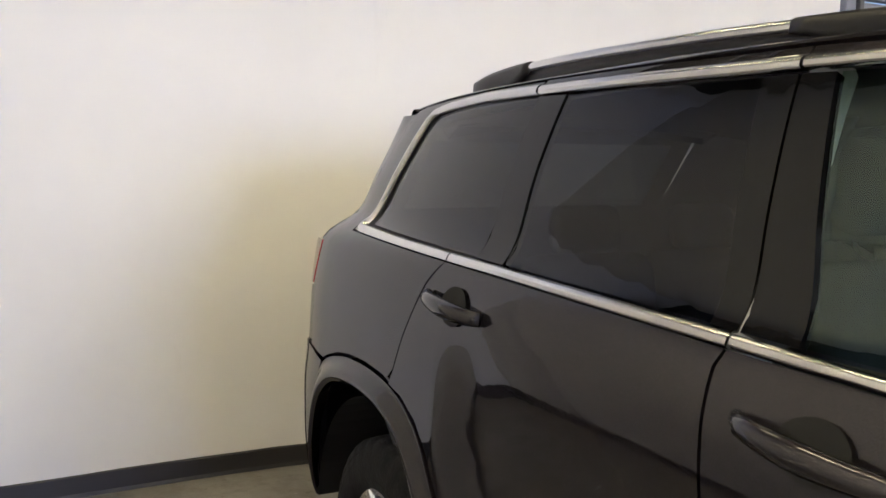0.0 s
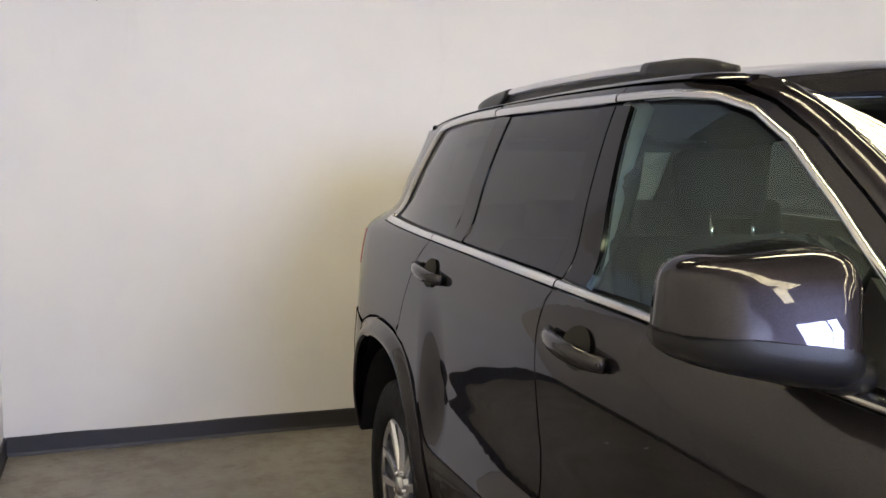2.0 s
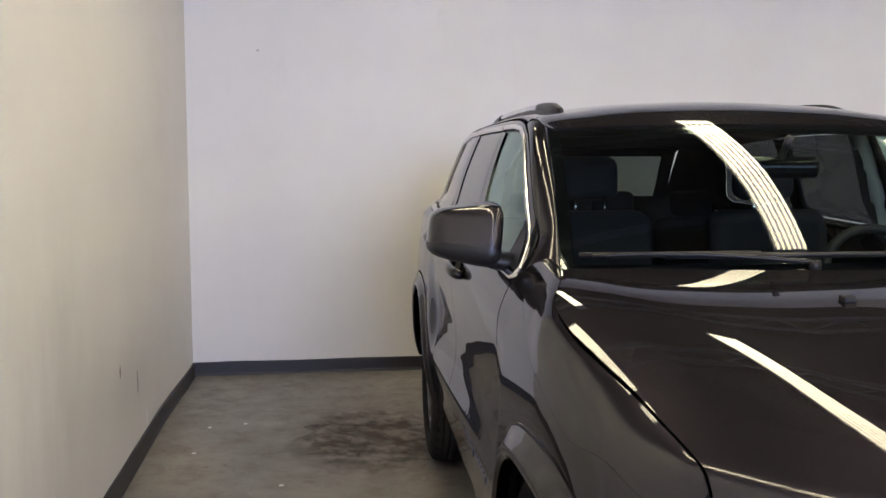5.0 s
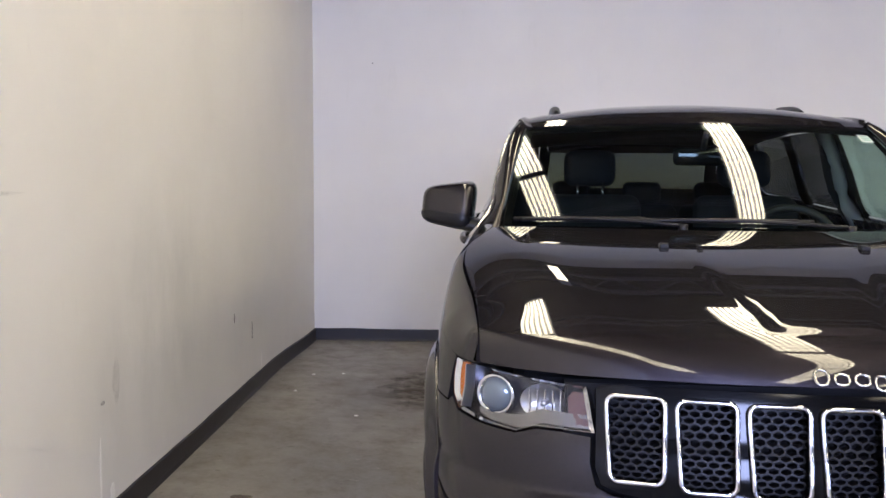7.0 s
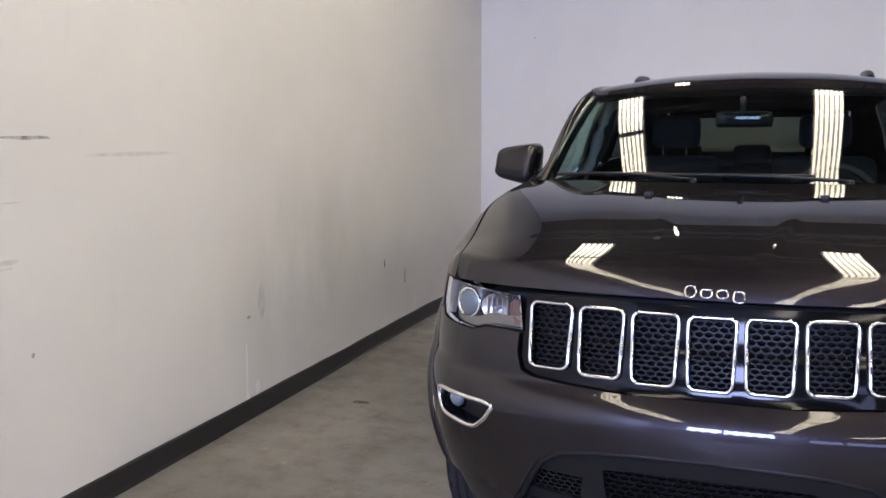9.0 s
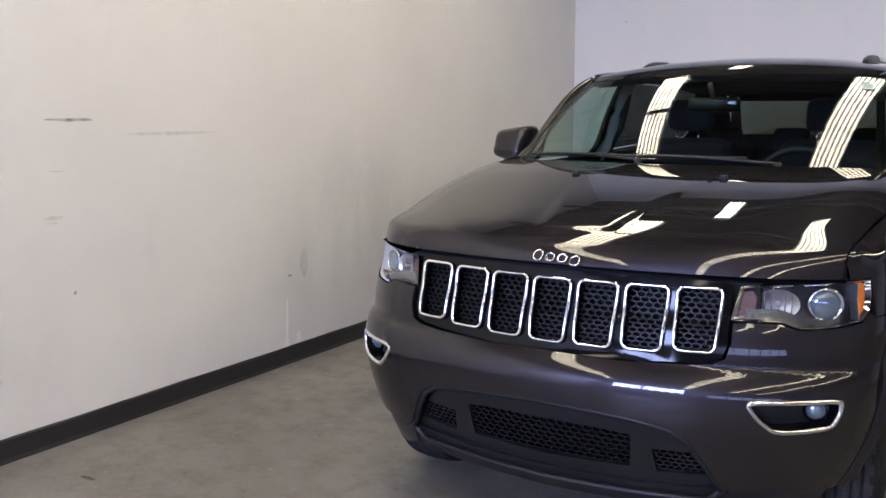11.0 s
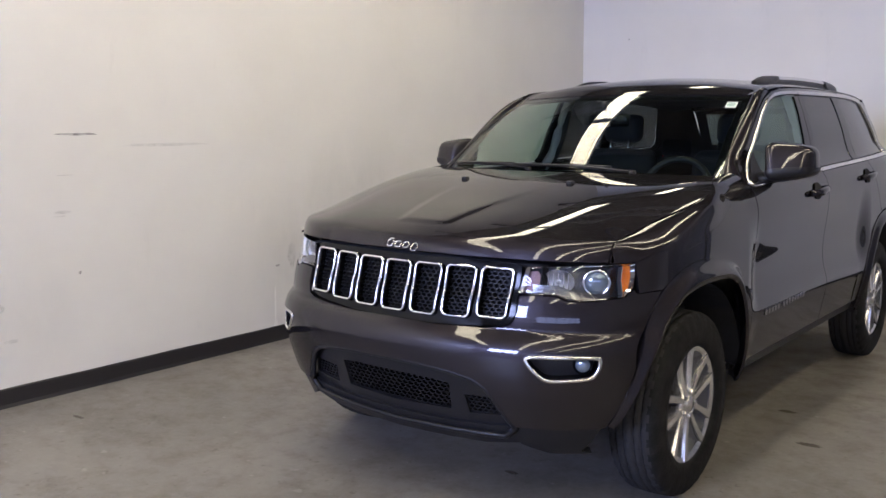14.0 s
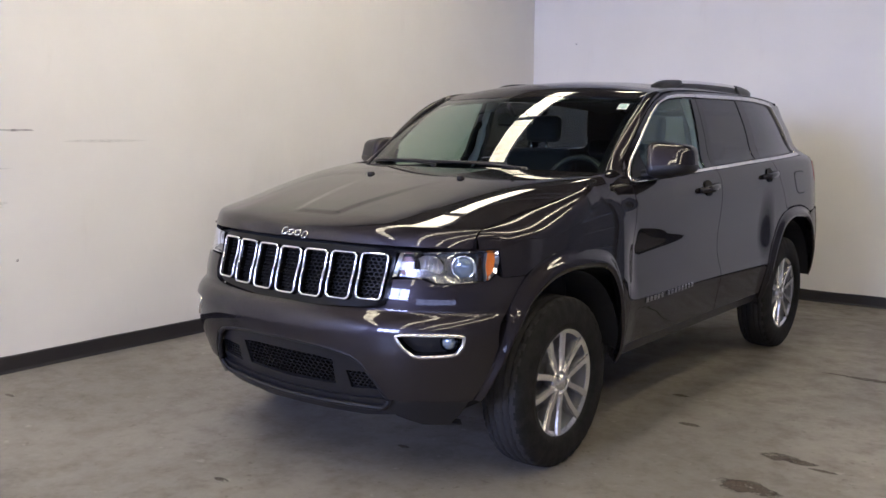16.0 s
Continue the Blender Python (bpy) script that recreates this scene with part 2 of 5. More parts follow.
# half-width of the middle of the body by height
body_half = curve((.26, .875), (.36, .905), (.45, .936), (.55, .952), (.645, .958), (.75, .9585), (.9, .955), (1.0, .951),
                  (1.1, .942), (1.2, .924), (1.245, .908), (1.279, .884), (1.30, .866), (1.34, .846), (1.45, .816),
                  (1.55, .784), (1.62, .758), (1.675, .733), (1.71, .705), (1.735, .66))
# the doors: upright above, hollowed in the middle, kicked out along a crease low down
door_half = soft(curve((.26, .865), (.36, .895), (.45, .916), (.55, .934), (.60, .9435), (.64, .9500), (.665, .9508), (.69, .9465), (.72, .9375), (.78, .9235), (.83, .9190), (.88, .9195), (.96, .927), (1.04, .935), (1.10, .9385),
                       (1.15, .9370), (1.19, .930), (1.22, .919), (1.245, .908), (1.279, .884), (1.30, .866)), .010)
# the nose in plan: how far behind the middle of the nose a point at that half-width lies
nose_back = curve((-.4, .034), (-.2, .008), (0, 0), (.2, .008), (.4, .034), (.5, .054), (.6, .084), (.7, .132), (.78, .192), (.83, .246), (.87, .308),
                  (.90, .375), (.925, .465), (.94, .57), (.948, .70), (.952, .85), (.954, 1.1), (.9545, 1.5))
nose_half = curve((0, 0), (.008, .2), (.034, .4), (.054, .5), (.084, .6), (.132, .7), (.192, .78), (.246, .83), (.308, .87),
                  (.375, .90), (.465, .925), (.57, .94), (.70, .948), (.85, .952), (1.1, .954), (1.5, .9545))
# the middle of the nose by height
nose_y = soft(curve((.22, -2.20), (.30, -2.25), (.40, -2.285), (.50, -2.313), (.55, -2.326), (.62, -2.338), (.67, -2.341), (.70, -2.337), (.725, -2.327), (.745, -2.312), (.757, -2.296), (.765, -2.283),
                    (.79, -2.2805), (.82, -2.276), (.85, -2.269), (.88, -2.260), (.9, -2.252), (1.0, -2.225), (1.05, -2.205), (1.1, -2.17), (1.3, -2.0)), .008)
tail_in = curve((.8, 0), (1.3, .001), (1.6, .005), (1.9, .016), (2.1, .045), (2.22, .085), (2.32, .15), (2.38, .23))


tail_lean = curve((.3, .03), (.5, 0), (.8, 0), (.9, .02), (1.0, .03), (1.2, .04), (1.3, .035), (1.45, .07), (1.6, .16), (1.72, .25))


def side_x(y, z):
    zz = z - .033 * (y - .2) * ease(.8, 1.25, z) * (1 - ease(1.3, 1.65, z))
    x = body_half(zz)
    if zz < 1.24 and -1.0 < y < 1.05:
        x += (door_half(zz) - x) * ease(-1.0, -.82, y) * ease(1.06, .86, y)
    if y < -.6:
        x *= nose_half(y - nose_y(min(z, 1.12))) / .9545
    if z > 1.27:
        k = ease(1.27, 1.36, z)
        x -= k * (.10 * max(0, -.35 - y) ** 1.6 + .05 * max(0, y - .9) ** 2)
    return x - (tail_in(y + tail_lean(z)) if y > .8 else 0)


def front_y(x, z):
    return nose_y(z) + nose_back(abs(x) * .954 / body_half(z))


hood_mid = soft(curve((-2.25, 1.02), (-2.235, 1.04), (-2.21, 1.062), (-2.17, 1.086), (-2.1, 1.116), (-2.0, 1.145), (-1.8, 1.190), (-1.6, 1.229),
                 (-1.4, 1.261), (-1.2, 1.285), (-1.05, 1.30), (-.9, 1.312)), .035)
hood_drop = soft(curve((-.2, .001), (0, 0), (.2, .001), (.4, .005), (.48, .007), (.56, .0105), (.65, .0165), (.77, .028), (.85, .044), (.90, .064), (.94, .095)), .04)


def hood_z(x, y):
    """The hood's crown, rounded down to the top of the grille at the nose."""
    dome = .0048 * ease(.155, .100, abs(x) - .20 * (y + 2.06)) * ease(-2.10, -2.06, y) * ease(-1.45, -1.95, y)
    crown = hood_mid(y) - hood_drop(abs(x)) * (.48 + .52 * ease(-1.1, -1.95, y)) + dome
    k = (abs(x) - .50 - .34 * (y + 2.0)) / .028
    crown -= .105 * .028 * (math.log1p(math.exp(k)) if k < 30 else k)
    w = (abs(x) - .70 - .22 * (y + 1.8)) / .010
    crown -= .06 * .010 * (math.log1p(math.exp(w)) if w < 30 else w) * ease(-2.0, -1.78, y)
    q = y - front_y(x, 1.018)
    lip = 1.018 + (.115 * (1 - math.exp(-q / .035)) + .25 * q if q > 0 else 3.5 * q)
    h = min(1.0, max(0.0, .5 + .5 * (crown - lip) / .03))
    return crown * (1 - h) + lip * h - .03 * h * (1 - h)


roof_mid = curve((-.60, 1.640), (-.49, 1.672), (-.4, 1.706), (-.3, 1.734), (-.2, 1.752), (-.1, 1.764), (.2, 1.782), (.6, 1.785), (1.1, 1.768), (1.6, 1.735), (1.9, 1.700), (2.1, 1.66))
roof_drop = curve((-.3, .012), (0, 0), (.3, .010), (.45, .023), (.55, .037), (.6, .043), (.66, .054), (.70, .07))


def roof_front(x):
    return -.448 + .118 * (abs(x) / .66) ** 2.0


def roof_z(x, y):
    """The roof's crown, let down at the front onto the top edge of the windscreen."""
    def crown(yy):
        return roof_mid(yy) - roof_drop(abs(x)) * (.25 + .75 * ease(-.55, .1, yy))
    f = roof_front(x)
    step = crown(f) - (1.671 - .012 * (abs(x) / .66) ** 2)
    return crown(y) - step * math.exp(-max(0.0, y - f) / .16)


# windscreen: given across x and a share v from its foot to its top
def screen(x, v):
    foot_y, foot_z = -1.079 + .124 * (abs(x) / .76) ** 2.0, 1.262 - .012 * (abs(x) / .76) ** 2
    top_y, top_z = -.46 + .120 * (abs(x) / .66) ** 2.0, 1.668 - .012 * (abs(x) / .66) ** 2
    bulge = .035 * v * (1 - v) * 4
    return foot_y + (top_y - foot_y) * v - bulge * .45, foot_z + (top_z - foot_z) * v + bulge * .7
# ---- end of shapes ----


# ---- building blocks ----
def link_mesh(name, bm, mat, parent=None, label="", smooth=False):
    me = bpy.data.meshes.new(name)
    bm.normal_update()
    bm.to_mesh(me)
    bm.free()
    me.materials.append(mat)
    if smooth:
        for p in me.polygons:
            p.use_smooth = True
    ob = new(name, me)
    if parent:
        ob.parent = parent
    if label:
        tagged(ob, label)
    return ob


def part(name, bm, mat, parent, label="", smooth=False):
    return link_mesh(name, bm, mat, parent, label, smooth)


def box(x0, y0, z0, x1, y1, z1, bevel=0.0, seg=2, bm=None):
    bm = bm or bmesh.new()
    r = bmesh.ops.create_cube(bm, size=1, matrix=Matrix.Translation(((x0 + x1) / 2, (y0 + y1) / 2, (z0 + z1) / 2)) @ Matrix.Diagonal((x1 - x0, y1 - y0, z1 - z0, 1)))
    if bevel:
        es = list({e for v in r["verts"] for e in v.link_edges})
        bmesh.ops.bevel(bm, geom=es, offset=bevel, segments=seg, affect="EDGES", profile=.5)
    return bm


def cyl(m, r, depth, seg=24, r2=None, bm=None, bevel=0.0):
    bm = bm or bmesh.new()
    g = bmesh.ops.create_cone(bm, cap_ends=True, segments=seg, radius1=r, radius2=r if r2 is None else r2, depth=depth, matrix=m)
    if bevel:
        es = [e for e in {e for v in g["verts"] for e in v.link_edges} if len(e.link_faces) == 2 and max(len(f.verts) for f in e.link_faces) > 4]
        bmesh.ops.bevel(bm, geom=es, offset=bevel, segments=2, affect="EDGES")
    return bm


def sweep(points, radius, seg=8, bm=None, flat=1.0, closed=False):
    """A tube along a line of points; radius a number or a function of the share along it."""
    bm = bm or bmesh.new()
    pts = [Vector(p) for p in points]
    n = len(pts)
    rings = []
    for i, p in enumerate(pts):
        a, b = (pts[i - 1] if i or closed else p), (pts[(i + 1) % n] if i < n - 1 or closed else p)
        d = (b - a).normalized()
        up = Vector((0, 0, 1)) if abs(d.z) < .95 and not closed else Vector((0, 1, 0))
        s = d.cross(up).normalized()
        u = s.cross(d)
        r = radius(i / (n - 1)) if callable(radius) else radius
        rings.append([bm.verts.new(p + s * math.cos(k * math.tau / seg) * r + u * math.sin(k * math.tau / seg) * r * flat) for k in range(seg)])
    for i in range(n if closed else n - 1):
        q, w = rings[i], rings[(i + 1) % n]
        for k in range(seg):
            bm.faces.new((q[k], q[(k + 1) % seg], w[(k + 1) % seg], w[k]))
    if not closed:
        bm.faces.new(rings[0][::-1])
        bm.faces.new(rings[-1])
    bmesh.ops.recalc_face_normals(bm, faces=bm.faces)
    return bm


def blob(outline, z0, z1):
    """A low flat patch with the given outline."""
    bm = bmesh.new()
    lo = [bm.verts.new((x, y, z0)) for x, y in outline]
    hi = [bm.verts.new((x, y, z1)) for x, y in outline]
    bm.faces.new(hi)
    n = len(lo)
    for i in range(n):
        bm.faces.new((lo[i], lo[(i + 1) % n], hi[(i + 1) % n], hi[i]))
    bmesh.ops.recalc_face_normals(bm, faces=bm.faces)
    return bm


# ---- the room: corner of a workshop bay ----
ROOM_X, CEIL = 12.0, 4.0


def ground(x, y):
    """The slab rises a little towards the side wall."""
    return (.072 - .016 * ease(-7.5, -3.2, y)) * ease(1.25, .0, x) * ease(0, -1.6, y) - .045 * ease(1.6, 3.0, x) * ease(-1.3, -.2, y)


bm = bmesh.new()
gx = [-.3] + [i * .1 for i in range(14)] + [1.6, 1.9, 2.2, 2.5, 2.8, 3.0, 4, 8, ROOM_X + .3]
gy = [.3, 0] + [-.2 * i for i in range(1, 12)] + [-2.8, -3.2, -3.6, -4, -4.4, -4.8, -5.2, -5.6, -6, -6.5, -7, -7.5, -8.5, FRONT_Y - .3]
gv = [[bm.verts.new((x, y, ground(x, y))) for y in gy] for x in gx]
for i in range(len(gx) - 1):
    for j in range(len(gy) - 1):
        bm.faces.new((gv[i][j], gv[i][j + 1], gv[i + 1][j + 1], gv[i + 1][j]))
r_ = bmesh.ops.extrude_face_region(bm, geom=bm.faces[:])
for v in r_["geom"]:
    if isinstance(v, bmesh.types.BMVert):
        v.co.z = -.2
bmesh.ops.recalc_face_normals(bm, faces=bm.faces)
floor = tagged(link_mesh("floor", bm, concrete, smooth=False), "worn grey-brown concrete slab with oily stains", "floor", kind="structure")
wall_west = tagged(link_mesh("wall_west", box(-.2, FRONT_Y - .2, 0, 0, .2, CEIL), wall_paint), "scuffed off-white painted side wall", "wall", kind="structure")
bm = box(0, 0, 0, 5.87, .2, CEIL)
box(5.87, 0, 3.3, 9.3, .2, CEIL, bm=bm)
box(9.3, 0, 0, ROOM_X, .2, CEIL, bm=bm)
wall_north = tagged(link_mesh("wall_north", bm, wall_paint), "plain off-white painted back wall", "wall", kind="structure")
wall_east = tagged(link_mesh("wall_east", box(ROOM_X, FRONT_Y - .2, 0, ROOM_X + .2, .2, CEIL), grey_block), "grey painted block far wall", "wall", kind="structure")
bm = box(0, FRONT_Y - .2, HEAD_Z, ROOM_X, FRONT_Y, CEIL)
for px0, px1 in zip([0] + [w[1] for w in OPENINGS], [w[0] for w in OPENINGS] + [ROOM_X]):
    box(px0, FRONT_Y - .2, 0, px1, FRONT_Y, HEAD_Z, bm=bm)
for wx0, wx1, wz, wt, watt in OPENINGS:
    box(wx0, FRONT_Y - .2, 0, wx1, FRONT_Y, wz, bm=bm)
    if wt < HEAD_Z:
        box(wx0, FRONT_Y - .2, wt, wx1, FRONT_Y, HEAD_Z, bm=bm)
wall_south = tagged(link_mesh("wall_south", bm, grey_block), "grey painted block front wall with two windows", "wall", kind="structure")
ceiling = tagged(link_mesh("ceiling", box(-.2, FRONT_Y - .2, CEIL, ROOM_X + .2, .2, CEIL + .15), ceiling_mat), "dark metal deck ceiling", "ceiling", kind="structure")

# baseboards, slightly uneven along their top edge
def baseboard(name, a, b, inward):
    bm = bmesh.new()
    a, b, n = Vector(a), Vector(b), Vector(inward)
    k = max(2, int((b - a).length / .12))
    rows = []
    for i in range(k + 1):
        p = a.lerp(b, i / k)
        p.z = ground(max(p.x, .0), p.y) - .002
        h = .103 + .004 * noise.noise((p.x * 3, p.y * 3, 1.7)) + .002 * noise.noise((p.x * 17, p.y * 17, 4.2))
        o = .010 + .003 * noise.noise((p.x * 2, p.y * 2, 9.1))
        rows.append([bm.verts.new(p + n * (o + .010)), bm.verts.new(p + n * (o + .002) + Vector((0, 0, .02))), bm.verts.new(p + n * o + Vector((0, 0, h - .006))), bm.verts.new(p + n * (o - .004) + Vector((0, 0, h))), bm.verts.new(p - n * .0 + Vector((0, 0, h)))])
    for q, w in zip(rows, rows[1:]):
        for j in range(4):
            bm.faces.new((q[j], w[j], w[j + 1], q[j + 1]))
    bmesh.ops.recalc_face_normals(bm, faces=bm.faces)
    if sum((f.normal.dot(n) for f in bm.faces)) < 0:
        bmesh.ops.reverse_faces(bm, faces=bm.faces)
    return tagged(link_mesh(name, bm, rubber_base), "black vinyl baseboard along the wall", "baseboard", kind="structure")


baseboard("baseboard", (0, FRONT_Y, 0), (0, 0, 0), (1, 0, 0))
baseboard("baseboard", (.012, 0, 0), (5.87, 0, 0), (0, -1, 0))

# grey steel door beside the bay, in the back wall
door = tagged(new("door_1"), "closed grey painted steel overhead door with dark frame", "door", kind="structure")
part("jamb", box(5.85, -.05, 0, 5.95, .1, 3.3, .006), door_grey, door, "dark grey steel jamb")
part("jamb", box(9.2, -.05, 0, 9.3, .1, 3.3, .006), door_grey, door, "dark grey steel jamb")
part("head", box(5.95, -.05, 3.2, 9.2, .1, 3.3, .006), door_grey, door)
for i in range(6):
    part("panel", box(6.02, .02, .02 + i * .53, 9.18, .09, .53 + i * .53, .012), door_grey, door)
part("track", box(5.955, -.08, .1, 5.995, .0, 3.3, .004), steel_dark, door, "dark vertical door track")

# steel glazing bars in the two openings of the front wall
for (wx0, wx1, wz, wt, watt), nm, lb in zip(OPENINGS, ("window_1", "window_2"), ("high steel-framed window with daylight behind it", "row of glazed panes with daylight behind them")):
    win = tagged(new(nm), lb, "window", kind="structure")
    n = int((wx1 - wx0) / 1.2 + .5)
    for i in range(n + 1):
        xx = wx0 + .03 + i * (wx1 - wx0 - .06) / n
        part("mullion", box(xx - .03, FRONT_Y - .12, wz, xx + .03, FRONT_Y - .04, wt, .004), door_grey, win)
    for zz in (wz + .03, wt - .03):
        part("rail", box(wx0 + .06, FRONT_Y - .115, zz - .03, wx1 - .06, FRONT_Y - .045, zz + .03, .004), door_grey, win)
backdrop = tagged(link_mesh("backdrop", box(-1, FRONT_Y - .9, -.2, 13, FRONT_Y - .85, 5), sky_glow), "bright overcast daylight outside", "sky", kind="structure")

# ceiling joists
for i in range(9):
    yy = -1.0 - i * 1.5
    bm = box(0, yy - .04, CEIL - .06, ROOM_X, yy + .04, CEIL - .02)
    box(0, yy - .03, CEIL - .30, ROOM_X, yy + .03, CEIL - .26, bm=bm)
    for k in range(20):
        xa = k * ROOM_X / 20
        sweep([(xa, yy, CEIL - .28), (xa + ROOM_X / 40, yy, CEIL - .04), (xa + ROOM_X / 20, yy, CEIL - .28)], .012, 5, bm)
    tagged(link_mesh("joist", bm, steel_dark), "dark open-web steel ceiling joist", "joist", "ceiling joists", "structure")


# fluorescent high-bay fixtures hung in rows along the bay
def high_bay(long, label, tubes=6, pitch=.0445):
    top = tagged(new("ceiling_light"), label, "ceiling light", "rows of ceiling lights")
    h = long / 2
    part("housing", box(-tubes * pitch * .53, -h, .036, tubes * pitch * .53, h, .075, .008), lamp_white, top)
    for k in range(tubes):
        part("tube", cyl(pose((k - (tubes - 1) / 2) * pitch, 0, .012, 90), .0125, long - .08, 12), tube_mat, top, "glowing warm fluorescent tube", True)
    for sx in (-1, 1):
        part("socket", box(-tubes * pitch * .5, sx * (h - .02) - .012, -.006, tubes * pitch * .5, sx * (h - .02) + .012, .036, .004), lamp_white, top)
        part("hanger", cyl(pose(0, sx * h * .74, .23), .004, .32, 6), steel_dark, top)
    return top


LAMP_Z, ROW_1, ROW_2 = 3.6, 1.18, 3.05
# k = 2 is an unseen row, added to brighten the floor on that side
spots = [(ROW_1, -4.40 - 2.47 * i) for i in range(3)] + [(ROW_2, -3.28 - 2.47 * i) for i in range(4)] + [(ROW_2 + 1.87 * k, -3.28 - 2.47 * i) for k in (1, 2) for i in range(4)]
lamp = high_bay(2.43, "long suspended warm fluorescent fixture with six tubes")
lamp.matrix_world = pose(*spots[0], LAMP_Z)
for lx, ly in spots[1:]:
    copy_thing(lamp, pose(lx, ly, LAMP_Z))
short_lamp = high_bay(1.21, "short suspended warm fluorescent fixture with six tubes")
short_lamp.matrix_world = pose(ROW_1, -2.54, LAMP_Z)
# unseen extra fixture, added to brighten the right of the back wall
copy_thing(short_lamp, pose(ROW_2 + 3.74, -1.43, LAMP_Z))
small_lamp = high_bay(.70, "small suspended warm fluorescent fixture", 4, .038)
small_lamp.matrix_world = pose(1.70, -1.22, LAMP_Z)


# ---- the car ----
from mathutils.geometry import delaunay_2d_cdt

car = tagged(new("suv"), "parked dark granite-grey metallic SUV with chrome grille surrounds and silver wheels", "car")
car.matrix_world = pose(2.335, -3.537, 0, 0, 0, -2.1)


def within(poly, a, b):
    hit, j = False, len(poly) - 1
    for i in range(len(poly)):
        (ai, bi), (aj, bj) = poly[i], poly[j]
        if (bi > b) != (bj > b) and a < (aj - ai) * (b - bi) / (bj - bi) + ai:
            hit = not hit
        j = i
    return hit


def resample(poly, step):
    out = []
    for (a, b), (c, d) in zip(poly, poly[1:] + poly[:1]):
        n = max(1, int(math.hypot(c - a, d - b) / step + .5))
        out += [(a + (c - a) * i / n, b + (d - b) * i / n) for i in range(n)]
    return out


def rounded(poly, times=2, share=.22):
    for _ in range(times):
        out = []
        for (a, b), (c, d) in zip(poly, poly[1:] + poly[:1]):
            out += [(a + (c - a) * share, b + (d - b) * share), (c + (a - c) * share, d + (b - d) * share)]
        poly = out
    return poly


def normal_at(surf, a, b, h=.004):
    return ((surf(a + h, b) - surf(a - h, b)).cross(surf(a, b + h) - surf(a, b - h))).normalized()


def skin_mesh(name, top, normals, faces, edges_out, mat, parent, label, depth):
    """A skin with given normals, its border turned inwards by depth."""
    verts, polys, loops = list(top), [list(f) for f in faces], []
    for f in polys:
        loops += [normals[i] for i in f]
    if depth:
        base = {}
        for a, b in edges_out:
            for i in (a, b):
                if i not in base:
                    base[i] = len(verts)
                    verts.append(top[i] - normals[i] * depth)
        rim_first = {}
        for a, b in edges_out:
            quad = []
            for key, p in ((("t", a), top[a]), (("t", b), top[b])):
                if key not in rim_first:
                    rim_first[key] = len(verts)
                    verts.append(p)
                quad.append(rim_first[key])
            q = [quad[1], quad[0], base[a], base[b]]
            n = (verts[q[1]] - verts[q[0]]).cross(verts[q[2]] - verts[q[1]]).normalized()
            polys.append(q)
            loops += [n] * 4
    me = bpy.data.meshes.new(name)
    me.from_pydata([tuple(v) for v in verts], [], polys)
    me.polygons.foreach_set("use_smooth", [True] * len(polys))
    me.normals_split_custom_set([tuple(n) for n in loops])
    me.materials.append(mat)
    ob = new(name, me)
    ob.parent = parent
    if label:
        tagged(ob, label)
    return ob


def outward(p, n):
    return n.dot(p - Vector((0, max(-1.3, min(1.3, p.y)) * .9, .85))) > 0


def panel(name, surf, outline, mat, parent, label="", holes=(), step=.05, depth=.018, fine=.5):
    """The piece of a surface inside an outline given in the surface's two numbers."""
    loops = [resample(list(o), step * fine) for o in (outline, *holes)]
    pts, edges = [], []
    for lp in loops:
        k = len(pts)
        pts += lp
        edges += [(k + i, k + (i + 1) % len(lp)) for i in range(len(lp))]
    a0, a1 = min(p[0] for p in loops[0]), max(p[0] for p in loops[0])
    b0, b1 = min(p[1] for p in loops[0]), max(p[1] for p in loops[0])
    border = np.array(pts)
    for i in range(1, int((a1 - a0) / step) + 1):
        for j in range(1, int((b1 - b0) / step) + 1):
            a, b = a0 + i * step, b0 + (j + .5 * (i % 2)) * step
            if within(loops[0], a, b) and not any(within(h, a, b) for h in loops[1:]):
                if np.min(np.hypot(border[:, 0] - a, border[:, 1] - b)) > step * .35:
                    pts.append((a, b))
    vs, _, fs, *_ = delaunay_2d_cdt([Vector(p) for p in pts], edges, [], 0, 1e-6)
    keep = []
    for f in fs:
        ca, cb = sum(vs[i][0] for i in f) / len(f), sum(vs[i][1] for i in f) / len(f)
        if within(loops[0], ca, cb) and not any(within(h, ca, cb) for h in loops[1:]):
            keep.append(list(f))
    top = [surf(v[0], v[1]) for v in vs]
    nor = [normal_at(surf, v[0], v[1]) for v in vs]
    used = [i for f in keep for i in f]
    if sum(1 if outward(top[i], nor[i]) else -1 for i in used[::7]) < 0:
        nor = [-n for n in nor]
    out = []
    for f in keep:
        n = (top[f[1]] - top[f[0]]).cross(top[f[2]] - top[f[0]])
        out.append(f if n.dot(nor[f[0]]) > 0 else f[::-1])
    seen = {}
    for f in out:
        for a, b in zip(f, f[1:] + f[:1]):
            seen[(a, b)] = True
    rim = [e for e in seen if (e[1], e[0]) not in seen]
    return skin_mesh(name, top, nor, out, rim, mat, parent, label, depth)


